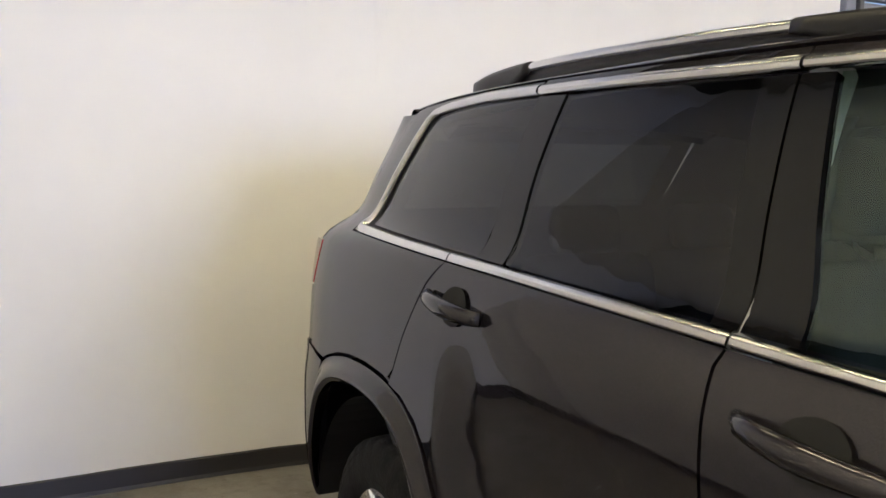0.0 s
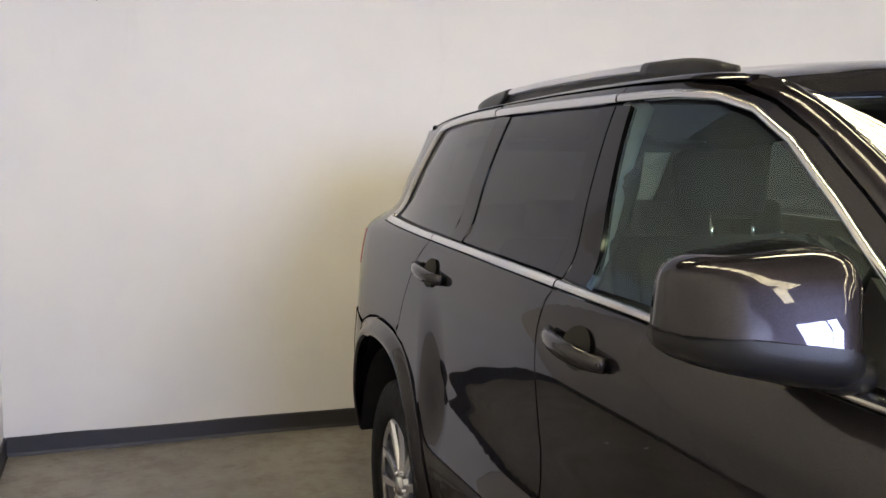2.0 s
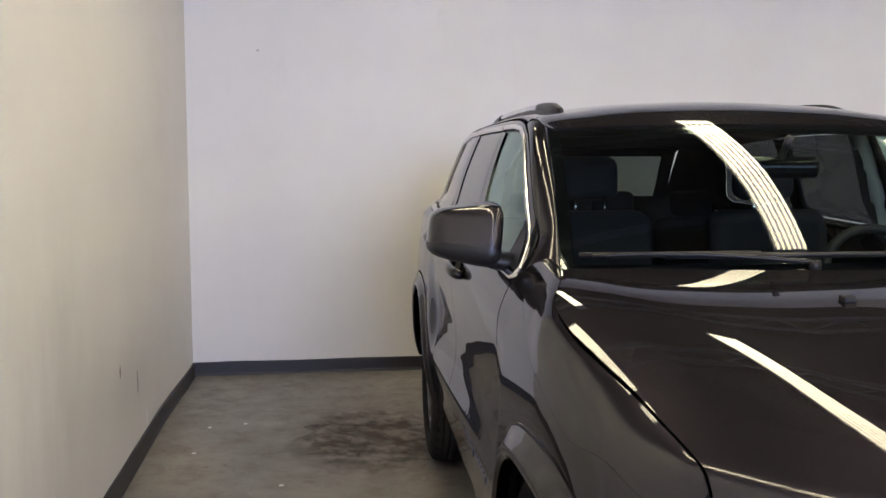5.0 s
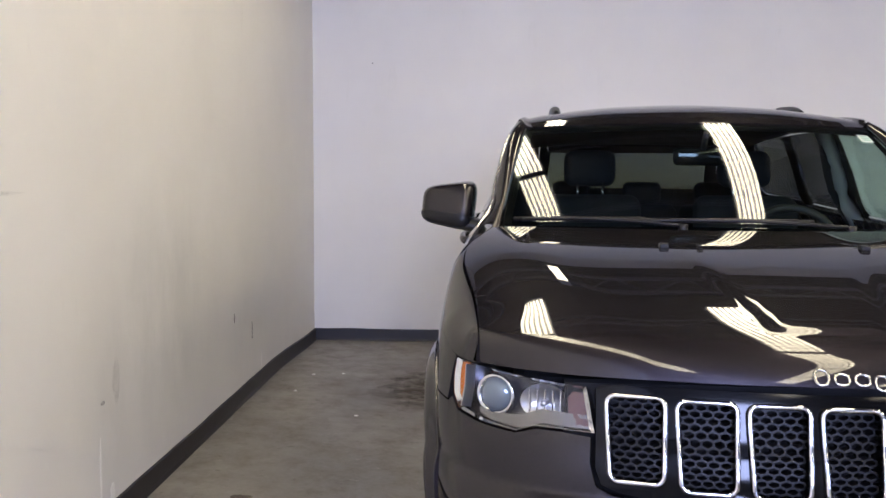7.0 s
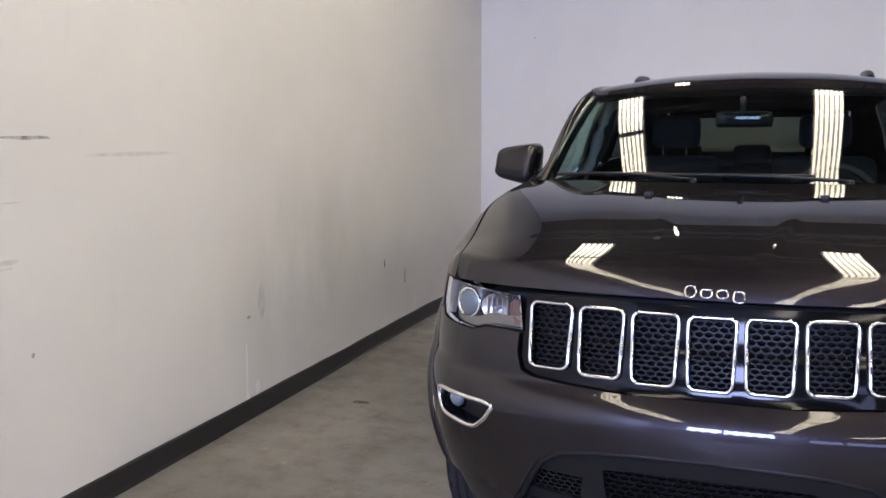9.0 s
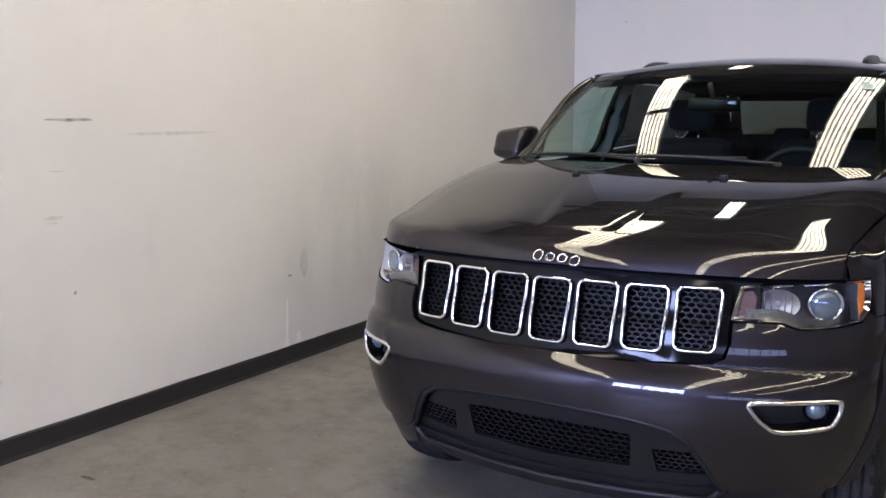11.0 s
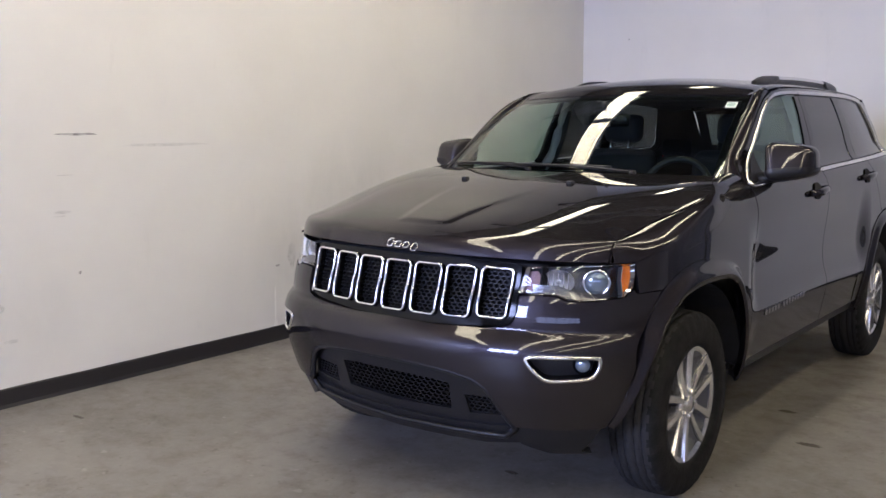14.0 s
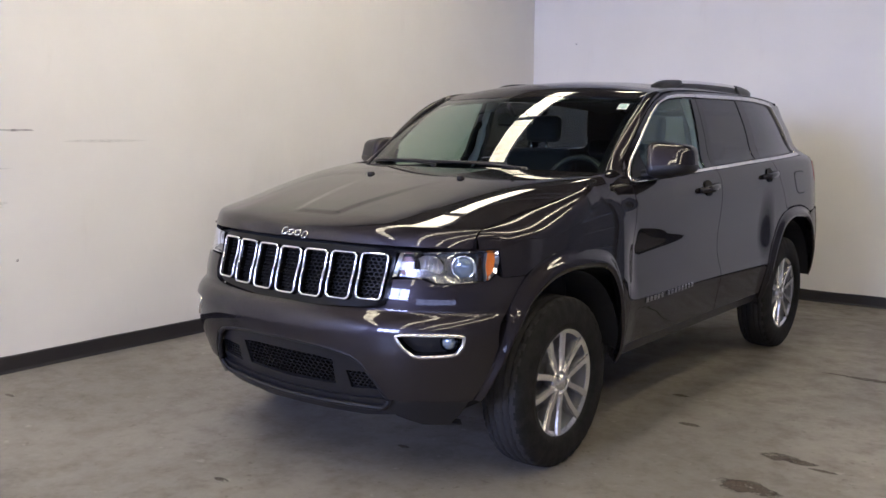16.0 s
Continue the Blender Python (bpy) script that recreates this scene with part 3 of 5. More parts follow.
def sheet(name, surf, na, nb, mat, parent, label="", depth=.018, a=(0.0, 1.0), b=(0.0, 1.0), face=None):
    """A whole rectangle of a surface as a grid."""
    top, nor = [], []
    for i in range(na + 1):
        for j in range(nb + 1):
            u, v = a[0] + (a[1] - a[0]) * i / na, b[0] + (b[1] - b[0]) * j / nb
            top.append(surf(u, v))
            nor.append(normal_at(surf, u, v, .004))
    mid = len(top) // 2
    ok = nor[mid].dot(Vector(face)) > 0 if face else outward(top[mid], nor[mid])
    if not ok:
        nor = [-n for n in nor]
    q = nb + 1
    faces = []
    for i in range(na):
        for j in range(nb):
            f = [i * q + j, (i + 1) * q + j, (i + 1) * q + j + 1, i * q + j + 1]
            n = (top[f[1]] - top[f[0]]).cross(top[f[2]] - top[f[0]])
            faces.append(f if n.dot(nor[f[0]]) > 0 else f[::-1])
    seen = {(a_, b_) for f in faces for a_, b_ in zip(f, f[1:] + f[:1])}
    rim = [e for e in seen if (e[1], e[0]) not in seen]
    return skin_mesh(name, top, nor, faces, sorted(rim), mat, parent, label, depth)


def hermite(a, ta, b, tb, s):
    return a * ((1 + 2 * s) * (1 - s) ** 2) + ta * (s * (1 - s) ** 2) + b * (s * s * (3 - 2 * s)) + tb * (s * s * (s - 1))


def mirror(p):
    return Vector((-p.x, p.y, p.z))


def both(surf):
    return ((1, surf), (-1, lambda a, b: mirror(surf(a, b))))


def flank(y, z, off=0.0):
    return Vector((side_x(y, z) + off, y, z))


# the nose, by the distance round it from its middle and the height
_nx = [i * .0095 for i in range(101)]
_np = [(x, nose_back(x)) for x in _nx[:-1] if x < .9545] + [(.9545, 1.5)]
_u, _run = [0.0], 0.0
for (xa, ya), (xb, yb) in zip(_np, _np[1:]):
    _run += math.hypot(xb - xa, yb - ya)
    _u.append(_run)
round_x = curve(*[(u, p[0]) for u, p in zip(_u, _np)])
round_y = curve(*[(u, p[1]) for u, p in zip(_u, _np)])
u_of_x = curve(*[(p[0], u) for u, p in zip(_u, _np)])
u_of_y = curve(*[(p[1], u) for u, p in zip(_u[1:], _np[1:])])


def nose(u, z, off=0.0):
    s = 1 if u >= 0 else -1
    p = Vector((s * round_x(abs(u)) * body_half(z) / .9545, nose_y(z) + round_y(abs(u)), z))
    if off:
        p -= normal_at(lambda a, b: nose(a, b), u, z) * off * (1 if normal_at(lambda a, b: nose(a, b), u, z).dot(Vector((p.x, p.y, 0))) > 0 else -1)
    return p


def nx(x, z):
    """Round-the-nose place of a point known by its half-width."""
    return (1 if x >= 0 else -1) * u_of_x(abs(x) * .9545 / body_half(z)), z


def ny(y, z):
    """The same for a point known by its length."""
    return u_of_y(y - nose_y(z)), z


def sym(half):
    """A closed outline from its half on the driver's side, whose ends lie on the middle line."""
    return half + [(-a, b) for a, b in half[::-1] if abs(a) > 1e-6]


def other(poly):
    return [(-a, b) for a, b in poly[::-1]]


# --- hood ---
def hood_front(x):
    return front_y(x, 1.018) + .002


edge_x = curve((-2.06, .79), (-2.0, .803), (-1.95, .807), (-1.9, .811), (-1.75, .829), (-1.57, .860), (-1.43, .878), (-1.33, .880), (-1.24, .866), (-1.15, .835), (-1.04, .806), (-.95, .800), (-.86, .800))
HOOD_E0, HOOD_E1 = hood_front(.801), -1.04


def hood_at(s, v):
    ye = HOOD_E0 + (HOOD_E1 - HOOD_E0) * v
    x = s * (edge_x(ye) - .002)
    yc = hood_front(0) + (-1.17 - hood_front(0)) * v
    f0 = (hood_front(abs(x)) - hood_front(0)) / (hood_front(edge_x(HOOD_E0)) - hood_front(0))
    f = f0 * (1 - v) + s * s * v
    y = yc + (ye - yc) * f
    return Vector((x, y, hood_z(x, y)))


hood = sheet("hood", lambda s, v: hood_at(s, v * abs(v) ** .6), 110, 90, paint, car, "glossy dark grey metallic hood with a raised centre", .03, (-1, 1), (0, 1), (0, 0, 1))


# --- fenders ---
def zfall(y):
    low = hood_z(edge_x(y), y) - .065 - .055 * ease(-1.0, -1.3, y) * ease(-1.85, -1.6, y)
    return low + (1.0135 - low) * ease(-1.74, -1.955, y)


def shoulder(y, s):
    x = edge_x(y) + .002
    a = Vector((x, y, hood_z(x, y)))
    ta = Vector((1, 0, (hood_z(x + .01, y) - hood_z(x, y)) / .01)).normalized()
    zb = zfall(y)
    b = flank(y, zb)
    tb = (flank(y, zb - .01) - b).normalized()
    k = (b - a).length * 1.05
    return hermite(a, ta * k, b, tb * k, s)


FLARE_F_OUT = [(-.962, .40), (-.972, .52), (-.995, .66), (-1.03, .76), (-1.075, .85), (-1.125, .91), (-1.19, .945), (-1.30, .968), (-1.42, .978), (-1.54, .980), (-1.66, .962), (-1.755, .925), (-1.83, .87), (-1.90, .77), (-1.955, .63), (-1.995, .50), (-2.015, .41)]
FLARE_F_IN = [(-1.0, .37), (-1.018, .48), (-1.045, .61), (-1.075, .71), (-1.12, .79), (-1.175, .845), (-1.25, .876), (-1.34, .888), (-1.44, .890), (-1.54, .886), (-1.63, .872), (-1.71, .842), (-1.79, .785), (-1.865, .70), (-1.92, .61), (-1.965, .50), (-1.99, .40)]
FLARE_R_OUT = [(.945, .41), (.955, .50), (.985, .63), (1.03, .74), (1.09, .83), (1.16, .895), (1.25, .94), (1.36, .963), (1.48, .970), (1.60, .966), (1.71, .950), (1.80, .925), (1.875, .88), (1.93, .80), (1.965, .68), (1.985, .56), (1.995, .46)]
FLARE_R_IN = [(.96, .36), (1.0, .48), (1.05, .61), (1.10, .71), (1.16, .79), (1.23, .85), (1.31, .883), (1.40, .899), (1.49, .903), (1.58, .899), (1.67, .886), (1.75, .858), (1.82, .81), (1.88, .73), (1.92, .63), (1.945, .53), (1.955, .44)]


def along(pts):
    n = len(pts) - 1
    fa = curve(*[(i / n, p[0]) for i, p in enumerate(pts)])
    fb = curve(*[(i / n, p[1]) for i, p in enumerate(pts)])
    return lambda t: (fa(t), fb(t))


def flare(out, inn):
    fo, fi = along(out), along(inn)

    def surf(t, s):
        (yo, zo), (yi, zi) = fo(t), fi(t)
        y, z = yo + (yi - yo) * s, zo + (zi - zo) * s
        return flank(y, z, .003 + (.010 + .016 * math.sin(math.pi * min(1, max(0, t))) ** .5) * ease(0, .75, s) - .012 * ease(.8, 1.1, s))
    return surf


for sg, surf in both(shoulder):
    sheet("fender", surf, 60, 14, paint, car, "", .012, (-2.0, -.852))
lower_fender = [(y, zfall(y) - .0008) for y in np.linspace(-1.912, -.857, 34)] + [(-.872, 1.03), (-.897, .89), (-.925, .74), (-.955, .60), (-.952, .50), (-.958, .42)] + FLARE_F_OUT[:12] + [(-1.80, .903), (-1.912, .903)]
for sg, surf in both(flank):
    panel("fender_side", surf, lower_fender, paint, car, step=.045)
    sheet("wheel_flare", (lambda t, s, f=flare(FLARE_F_OUT, FLARE_F_IN), q=sg: f(t, s) if q > 0 else mirror(f(t, s))), 60, 8, paint, car, "", .05)
    sheet("wheel_flare", (lambda t, s, f=flare(FLARE_R_OUT, FLARE_R_IN), q=sg: f(t, s) if q > 0 else mirror(f(t, s))), 60, 8, paint, car, "", .05)


# --- doors and greenhouse ---
def belt(y):
    return 1.272 + .033 * (y - .205)


DOOR_F = [(-.866, 1.03), (-.891, .89), (-.919, .74), (-.949, .60), (-.946, .50), (-.95, .447), (.202, .447), (.202, .9), (.204, 1.18), (.208, 1.235), (.200, belt(.2) - .012)] + [(y, belt(y) - .012) for y in (-.1, -.4, -.7)] + [(-.845, belt(-.845) - .012), (-.853, 1.15)]
DOOR_R = [(.209, .447), (.925, .447), (.94, .50), (.972, .63), (1.017, .745), (1.078, .84), (1.15, .905), (1.235, .945), (1.315, .958), (1.287, 1.0), (1.244, 1.09), (1.19, 1.18), (1.155, 1.235), (1.108, belt(1.108) - .012)] + [(y, belt(y) - .012) for y in (.9, .6, .35)] + [(.207, belt(.2) - .012), (.215, 1.235), (.211, 1.18), (.209, .9)]
GLASS_F = [(-.79, belt(-.79) + .022), (-.70, 1.322), (-.53, 1.46), (-.40, 1.553), (-.28, 1.612), (-.15, 1.645), (0, 1.660), (.168, 1.664), (.135, 1.5), (.088, belt(.088) + .012)]
TRIM_BF = [(.093, belt(.09) + .012), (.14, 1.5), (.173, 1.664), (.238, 1.666), (.221, 1.5), (.200, belt(.2) + .012)]
TRIM_BR = [(.206, belt(.2) + .012), (.227, 1.5), (.244, 1.666), (.315, 1.666), (.29, 1.5), (.262, belt(.26) + .012)]
GLASS_R = [(.266, belt(.266) + .012), (.294, 1.5), (.319, 1.666), (.60, 1.671), (.870, 1.670), (.882, 1.52), (.884, belt(.885) + .012)]
TRIM_CR = [(.888, belt(.885) + .012), (.888, 1.52), (.876, 1.670), (.985, 1.672), (.995, 1.5), (1.0, belt(1.0) + .012)]
GLASS_Q = [(1.007, belt(1.0) + .012), (1.002, 1.5), (.993, 1.672), (1.25, 1.669), (1.46, 1.655), (1.525, 1.645), (1.56, 1.62), (1.64, 1.48), (1.705, 1.36), (1.70, belt(1.7) + .014)]
FRAME_F = [(-.868, belt(-.87) + .012), (-.83, 1.300), (-.72, 1.385), (-.58, 1.492), (-.45, 1.580), (-.32, 1.640), (-.18, 1.678), (-.02, 1.698), (.21, 1.708), (.238, 1.709), (.238, 1.680), (.17, 1.679), (0, 1.675), (-.15, 1.660), (-.28, 1.628), (-.40, 1.570), (-.53, 1.476), (-.70, 1.336), (-.79, 1.262), (-.80, belt(-.79) + .012)]
FRAME_R = [(.243, 1.680), (.243, 1.709), (.6, 1.712), (.983, 1.709), (.985, 1.687), (.6, 1.686)]
QUARTER = [(1.113, belt(1.11) - .012)] + [(y, belt(y) - .012) for y in (1.3, 1.5, 1.7)] + [(1.79, 1.312), (1.80, 1.345), (1.755, 1.40), (1.66, 1.56), (1.60, 1.645), (1.56, 1.668), (1.47, 1.676), (1.25, 1.687), (.994, 1.690), (.992, 1.706), (1.25, 1.700), (1.5, 1.688), (1.65, 1.678), (1.80, 1.655), (1.86, 1.58), (1.94, 1.46), (1.99, 1.36), (1.99, 1.275), (1.985, 1.255), (2.005, 1.20), (2.045, 1.118), (2.09, 1.112), (2.08, 1.0), (2.08, .935), (1.95, .925), (1.85, .918)] + [(y, z + .012) for y, z in FLARE_R_OUT[6:12]][::-1] + [(1.322, .975), (1.293, 1.0), (1.25, 1.09), (1.196, 1.18), (1.161, 1.238)]

for sg, surf in both(flank):
    d1 = panel("front_door", surf, DOOR_F, paint, car, step=.024, fine=1.0)
    d2 = panel("rear_door", surf, DOOR_R, paint, car, step=.024, fine=1.0)
    panel("window_frame", surf, FRAME_F, paint, d1, step=.04)
    panel("window_frame", surf, FRAME_R, paint, d2, step=.04)
    inset = (lambda y, z, f=surf, q=sg: f(y, z) - Vector((q * .010, 0, 0)))
    panel("window_glass", inset, GLASS_F, door_glass, d1, "clear green-tinted door glass", step=.06, depth=0)
    panel("window_glass", inset, GLASS_R, privacy_glass, d2, "dark privacy-tinted door glass", step=.06, depth=0)
    panel("pillar_trim", (lambda y, z, f=surf, q=sg: f(y, z) - Vector((q * .004, 0, 0))), TRIM_BF, black_gloss, d1, "gloss black pillar trim", step=.05)
    panel("pillar_trim", (lambda y, z, f=surf, q=sg: f(y, z) - Vector((q * .004, 0, 0))), TRIM_BR, black_gloss, d2, "gloss black pillar trim", step=.05)
    panel("pillar_trim", (lambda y, z, f=surf, q=sg: f(y, z) - Vector((q * .006, 0, 0))), TRIM_CR, black_gloss, d2, "gloss black pillar trim", step=.05)
    qp = panel("quarter_panel", surf, QUARTER, paint, car, step=.045)
    panel("quarter_glass", inset, GLASS_Q, privacy_glass, qp, "dark privacy-tinted quarter glass", step=.06, depth=0)
    panel("sill", (lambda y, z, f=surf, q=sg: f(y, z) - Vector((q * .022, 0, 0))), [(-.97, .434), (-.93, .385), (.93, .385), (.95, .434)], black_plastic, car, 'black plastic sill under the doors', step=.05, depth=.05)
    # near-black sheet in place of the shade between doors and sill
    panel("sill_gap_shade", (lambda y, z, f=surf, q=sg: f(y, z) - Vector((q * .035, 0, 0))), [(-.98, .47), (-.98, .40), (.97, .40), (.97, .47)], dark_cavity, car, step=.08, depth=0)
    # inner door linings keep the cabin dark
    panel("door_lining", (lambda y, z, f=surf, q=sg: f(y, min(z, 1.26)) - Vector((q * .075, 0, 0))), [(-.93, .42), (1.0, .42), (1.7, .95), (1.85, 1.0), (1.85, 1.345), (1.0, 1.318), (.2, 1.292), (-.2, 1.275), (-.86, 1.245)], cabin_black, car, step=.09, depth=.0)

    # bright mouldings round the side windows
    def moulding(path, wide, parent_, f=surf, q=sg):
        sm = path
        pts = []
        for (a, b), (c_, d_) in zip(sm, sm[1:]):
            n = max(1, int(math.hypot(c_ - a, d_ - b) / .03))
            pts += [(a + (c_ - a) * i / n, b + (d_ - b) * i / n) for i in range(n)]
        pts.append(sm[-1])
        bm = bmesh.new()
        rows = []
        for i, (y, z) in enumerate(pts):
            (ya, za), (yb, zb) = pts[max(0, i - 1)], pts[min(len(pts) - 1, i + 1)]
            l = math.hypot(yb - ya, zb - za) or 1
            oy, oz = -(zb - za) / l * wide / 2, (yb - ya) / l * wide / 2
            row = []
            for k, h in ((-1, -.008), (-.9, .004), (0, .0075), (.9, .004), (1, -.008)):
                p = f(y + oy * k, z + oz * k)
                nn = normal_at(f, y + oy * k, z + oz * k)
                nn = nn if nn.x * q > 0 else -nn
                row.append(bm.verts.new(p + nn * h))
            rows.append(row)
        for r0, r1 in zip(rows, rows[1:]):
            for k in range(4):
                bm.faces.new((r0[k], r0[k + 1], r1[k + 1], r1[k]))
        bmesh.ops.recalc_face_normals(bm, faces=bm.faces)
        if sum(fc.normal.x * q for fc in bm.faces) < 0:
            bmesh.ops.reverse_faces(bm, faces=bm.faces)
        part("window_moulding", bm, satin_chrome, parent_, "bright satin chrome moulding", True)

    moulding([(y, belt(y)) for y in np.linspace(.200, -.80, 12)] + [(-.825, 1.247), (-.822, 1.262), (-.79, 1.288), (-.70, 1.345), (-.53, 1.484), (-.40, 1.576), (-.28, 1.633), (-.15, 1.664), (0, 1.678), (.12, 1.682), (.237, 1.684)], .016, d1)
    moulding([(y, belt(y)) for y in np.linspace(.206, 1.10, 12)], .019, d2)
    moulding([(.244, 1.684), (.6, 1.688), (.85, 1.688), (.985, 1.687)], .018, d2)
    moulding([(y, belt(y)) for y in np.linspace(1.106, 1.76, 8)] + [(1.775, 1.332), (1.762, 1.352), (1.70, 1.455), (1.625, 1.585), (1.585, 1.640), (1.55, 1.661), (1.46, 1.672), (1.25, 1.686), (.995, 1.689)], .019, qp)


# --- pillars, roof ---
A_OUT = along([(-.872, 1.262), (-.83, 1.306), (-.72, 1.392), (-.58, 1.499), (-.45, 1.587), (-.32, 1.648), (-.22, 1.678)])


def screen_half(v):
    return .783 - .098 * v


def screen_at(s, v):
    x = s * screen_half(v)
    y, z = screen(x, v)
    return Vector((x, y, z))


def a_pillar(t, s):
    a = screen_at(1.0, t) + Vector((.004, .004, .006))
    y, z = A_OUT(t)
    b = flank(y, z)
    ta = (Vector((.75, -.25, .55)) + Vector((0, 0, .1))).normalized()
    n = normal_at(lambda p, q: flank(p, q), y, z)
    tb = Vector((.55, .45, -.55)).normalized()
    tb = (tb - n * tb.dot(n)).normalized()
    k = (b - a).length * .75
    return hermite(a, ta * k, b, tb * k, s)


roof_in = .66
seam_z = curve((-.25, 1.680), (-.18, 1.690), (-.02, 1.706), (.21, 1.716), (.6, 1.719), (1.0, 1.713), (1.25, 1.706), (1.5, 1.694), (1.65, 1.681), (1.9, 1.655))


def roof_at(s, v):
    x = s * roof_in
    y = roof_front(x) + (1.96 - .17 * s * s - roof_front(x)) * v
    return Vector((x, y, roof_z(x, y)))


def roof_side(t, s):
    y0 = roof_front(roof_in)
    y = y0 + (1.79 - y0) * t
    a = Vector((roof_in, y, roof_z(roof_in, y)))
    yb = -.215 + (1.73 + .215) * t
    b = flank(yb, seam_z(yb))
    ta = Vector((1, 0, (roof_z(roof_in + .01, y) - a.z) / .01)).normalized()
    tb = Vector(((side_x(yb, seam_z(yb) - .01) - b.x), 0, -.01)).normalized()
    k = (b - a).length
    return hermite(a, ta * k, b, tb * k, s)


roof = sheet("roof", roof_at, 40, 48, paint, car, "", .02, (-1, 1), (0, 1), (0, 0, 1))
for sg, surf in both(a_pillar):
    sheet("a_pillar", surf, 30, 12, paint, car, "", .015)
for sg, surf in both(roof_side):
    sheet("roof_side", surf, 48, 12, paint, car, "", .012)
windscreen = sheet("windscreen", screen_at, 32, 24, screen_glass, car, "clear windscreen reflecting the ceiling lights", 0, (-1, 1), (0, 1), (0, -1, 1))
# black ceramic border behind the edge of the glass
for nm, sa, sb in (("top", (-1, 1), (.93, 1.0)), ("side", (.955, 1.0), (0, .95)), ("side", (-1.0, -.955), (0, .95)), ("foot", (-1, 1), (0, .07))):
    sheet("glass_border", lambda s, v: screen_at(s, v) - Vector((0, -.004, .006)), 24, 8, black_gloss, windscreen, "black ceramic border", 0, sa, sb, (0, -1, 1))


# --- tail ---
tail_y = curve((.40, 2.33), (.5, 2.36), (.8, 2.36), (.9, 2.33), (1.0, 2.31), (1.2, 2.27), (1.3, 2.275), (1.45, 2.17), (1.6, 2.05), (1.66, 2.00))


def tail_at(x, z):
    return Vector((x, tail_y(z) - .10 * (abs(x) / .68) ** 2.4, z))


def tail_corner(z, s):
    yb = tail_at(.62, z)
    ya = tail_y(z) - .27
    a = flank(ya, z)
    ta = (flank(ya + .01, z) - a).normalized()
    tb = (tail_at(.61, z) - yb).normalized()
    k = (a - yb).length
    return hermite(a, ta * k, yb, tb * k, s)


# dark linings inside the tail
for sg, surf in both(tail_corner):
    sheet("corner_lining", (lambda z, s, f=surf, q=sg: f(z, s) - Vector((q * .03, .035, 0))), 10, 8, cabin_black, car, "", 0, (.95, 1.655))
tailgate = panel("tailgate", tail_at, [(-.62, .95), (.62, .95), (.60, 1.3), (.58, 1.655), (-.58, 1.655), (-.60, 1.3)], paint, car, holes=[[(-.54, 1.34), (.54, 1.34), (.52, 1.60), (-.52, 1.60)]], step=.07)
panel("rear_glass", tail_at, [(-.545, 1.335), (.545, 1.335), (.525, 1.605), (-.525, 1.605)], rear_glass_mat, tailgate, "tinted rear glass", step=.08, depth=0)
panel("rear_bumper", tail_at, [(-.62, .42), (.62, .42), (.62, .94), (-.62, .94)], paint, car, step=.08)
for sg, surf in both(lambda z, s: tail_corner(z, s)):
    sheet("tail_corner", surf, 16, 12, paint, car, "", .01, (.945, 1.13))
    sheet("tail_lamp", surf, 10, 12, red_lens, car, "red tail lamp lens", .01, (1.135, 1.268))
    sheet("tail_corner", surf, 16, 12, paint, car, "", .01, (1.273, 1.66))
    sheet("rear_bumper_corner", (lambda z, s, f=surf, q=sg: f(z, s) + Vector((q * .006, .010 * s, 0))), 16, 12, paint, car, "", .01, (.42, .935))
panel("tailgate_lining", lambda x, z: tail_at(x, z) - Vector((0, .035, 0)), [(-.62, .95), (.62, .95), (.60, 1.3), (.58, 1.655), (-.58, 1.655), (-.60, 1.3)], cabin_black, tailgate, holes=[[(-.53, 1.35), (.53, 1.35), (.51, 1.59), (-.51, 1.59)]], step=.09, depth=0)
for sg, surf in both(lambda y, z: flank(y, z, -.018)):
    panel("quarter_lining", surf, [(1.0, 1.22), (2.0, 1.24), (1.95, 1.46), (1.84, 1.645), (1.57, 1.675), (.985, 1.69), (.985, 1.667), (1.25, 1.662), (1.46, 1.648), (1.52, 1.636), (1.55, 1.615), (1.63, 1.475), (1.695, 1.362), (1.69, 1.332), (1.0, 1.312)], cabin_black, car, step=.06, depth=0)
LAMP_SIDE = [(1.992, 1.268), (2.085, 1.268), (2.095, 1.12), (2.052, 1.123), (2.012, 1.20), (1.992, 1.255)]
for sg, surf in both(lambda y, z: flank(y, z, .002)):
    panel('tail_lamp_side', surf, LAMP_SIDE, red_lens, car, 'red tail lamp lens', step=.03)
panel_rb = [(1.975, .44), (2.12, .44), (2.12, .925), (1.97, .922), (1.86, .905), (1.90, .83), (1.94, .74), (1.962, .64), (1.972, .56)]
for sg, surf in both(lambda y, z: flank(y, z, .004)):
    panel("rear_bumper_side", surf, panel_rb, paint, car, step=.05)
sheet("rear_spoiler", lambda s, v: Vector((s * .54, 1.88 + .09 * v - .13 * s * s, roof_z(s * .6, 1.88) - .004 - .02 * v - .02 * v * v)), 24, 6, paint, car, "", .03, (-1, 1), (0, 1), (0, 0, 1))


# --- nose ---
def tube_ring(name, pts, r, mat, parent, label="", flat=1.0):
    return part(name, sweep(pts, r, 8, None, flat, True), mat, parent, label, True)


def recess(d):
    return lambda u, z: nose(u, z, d)


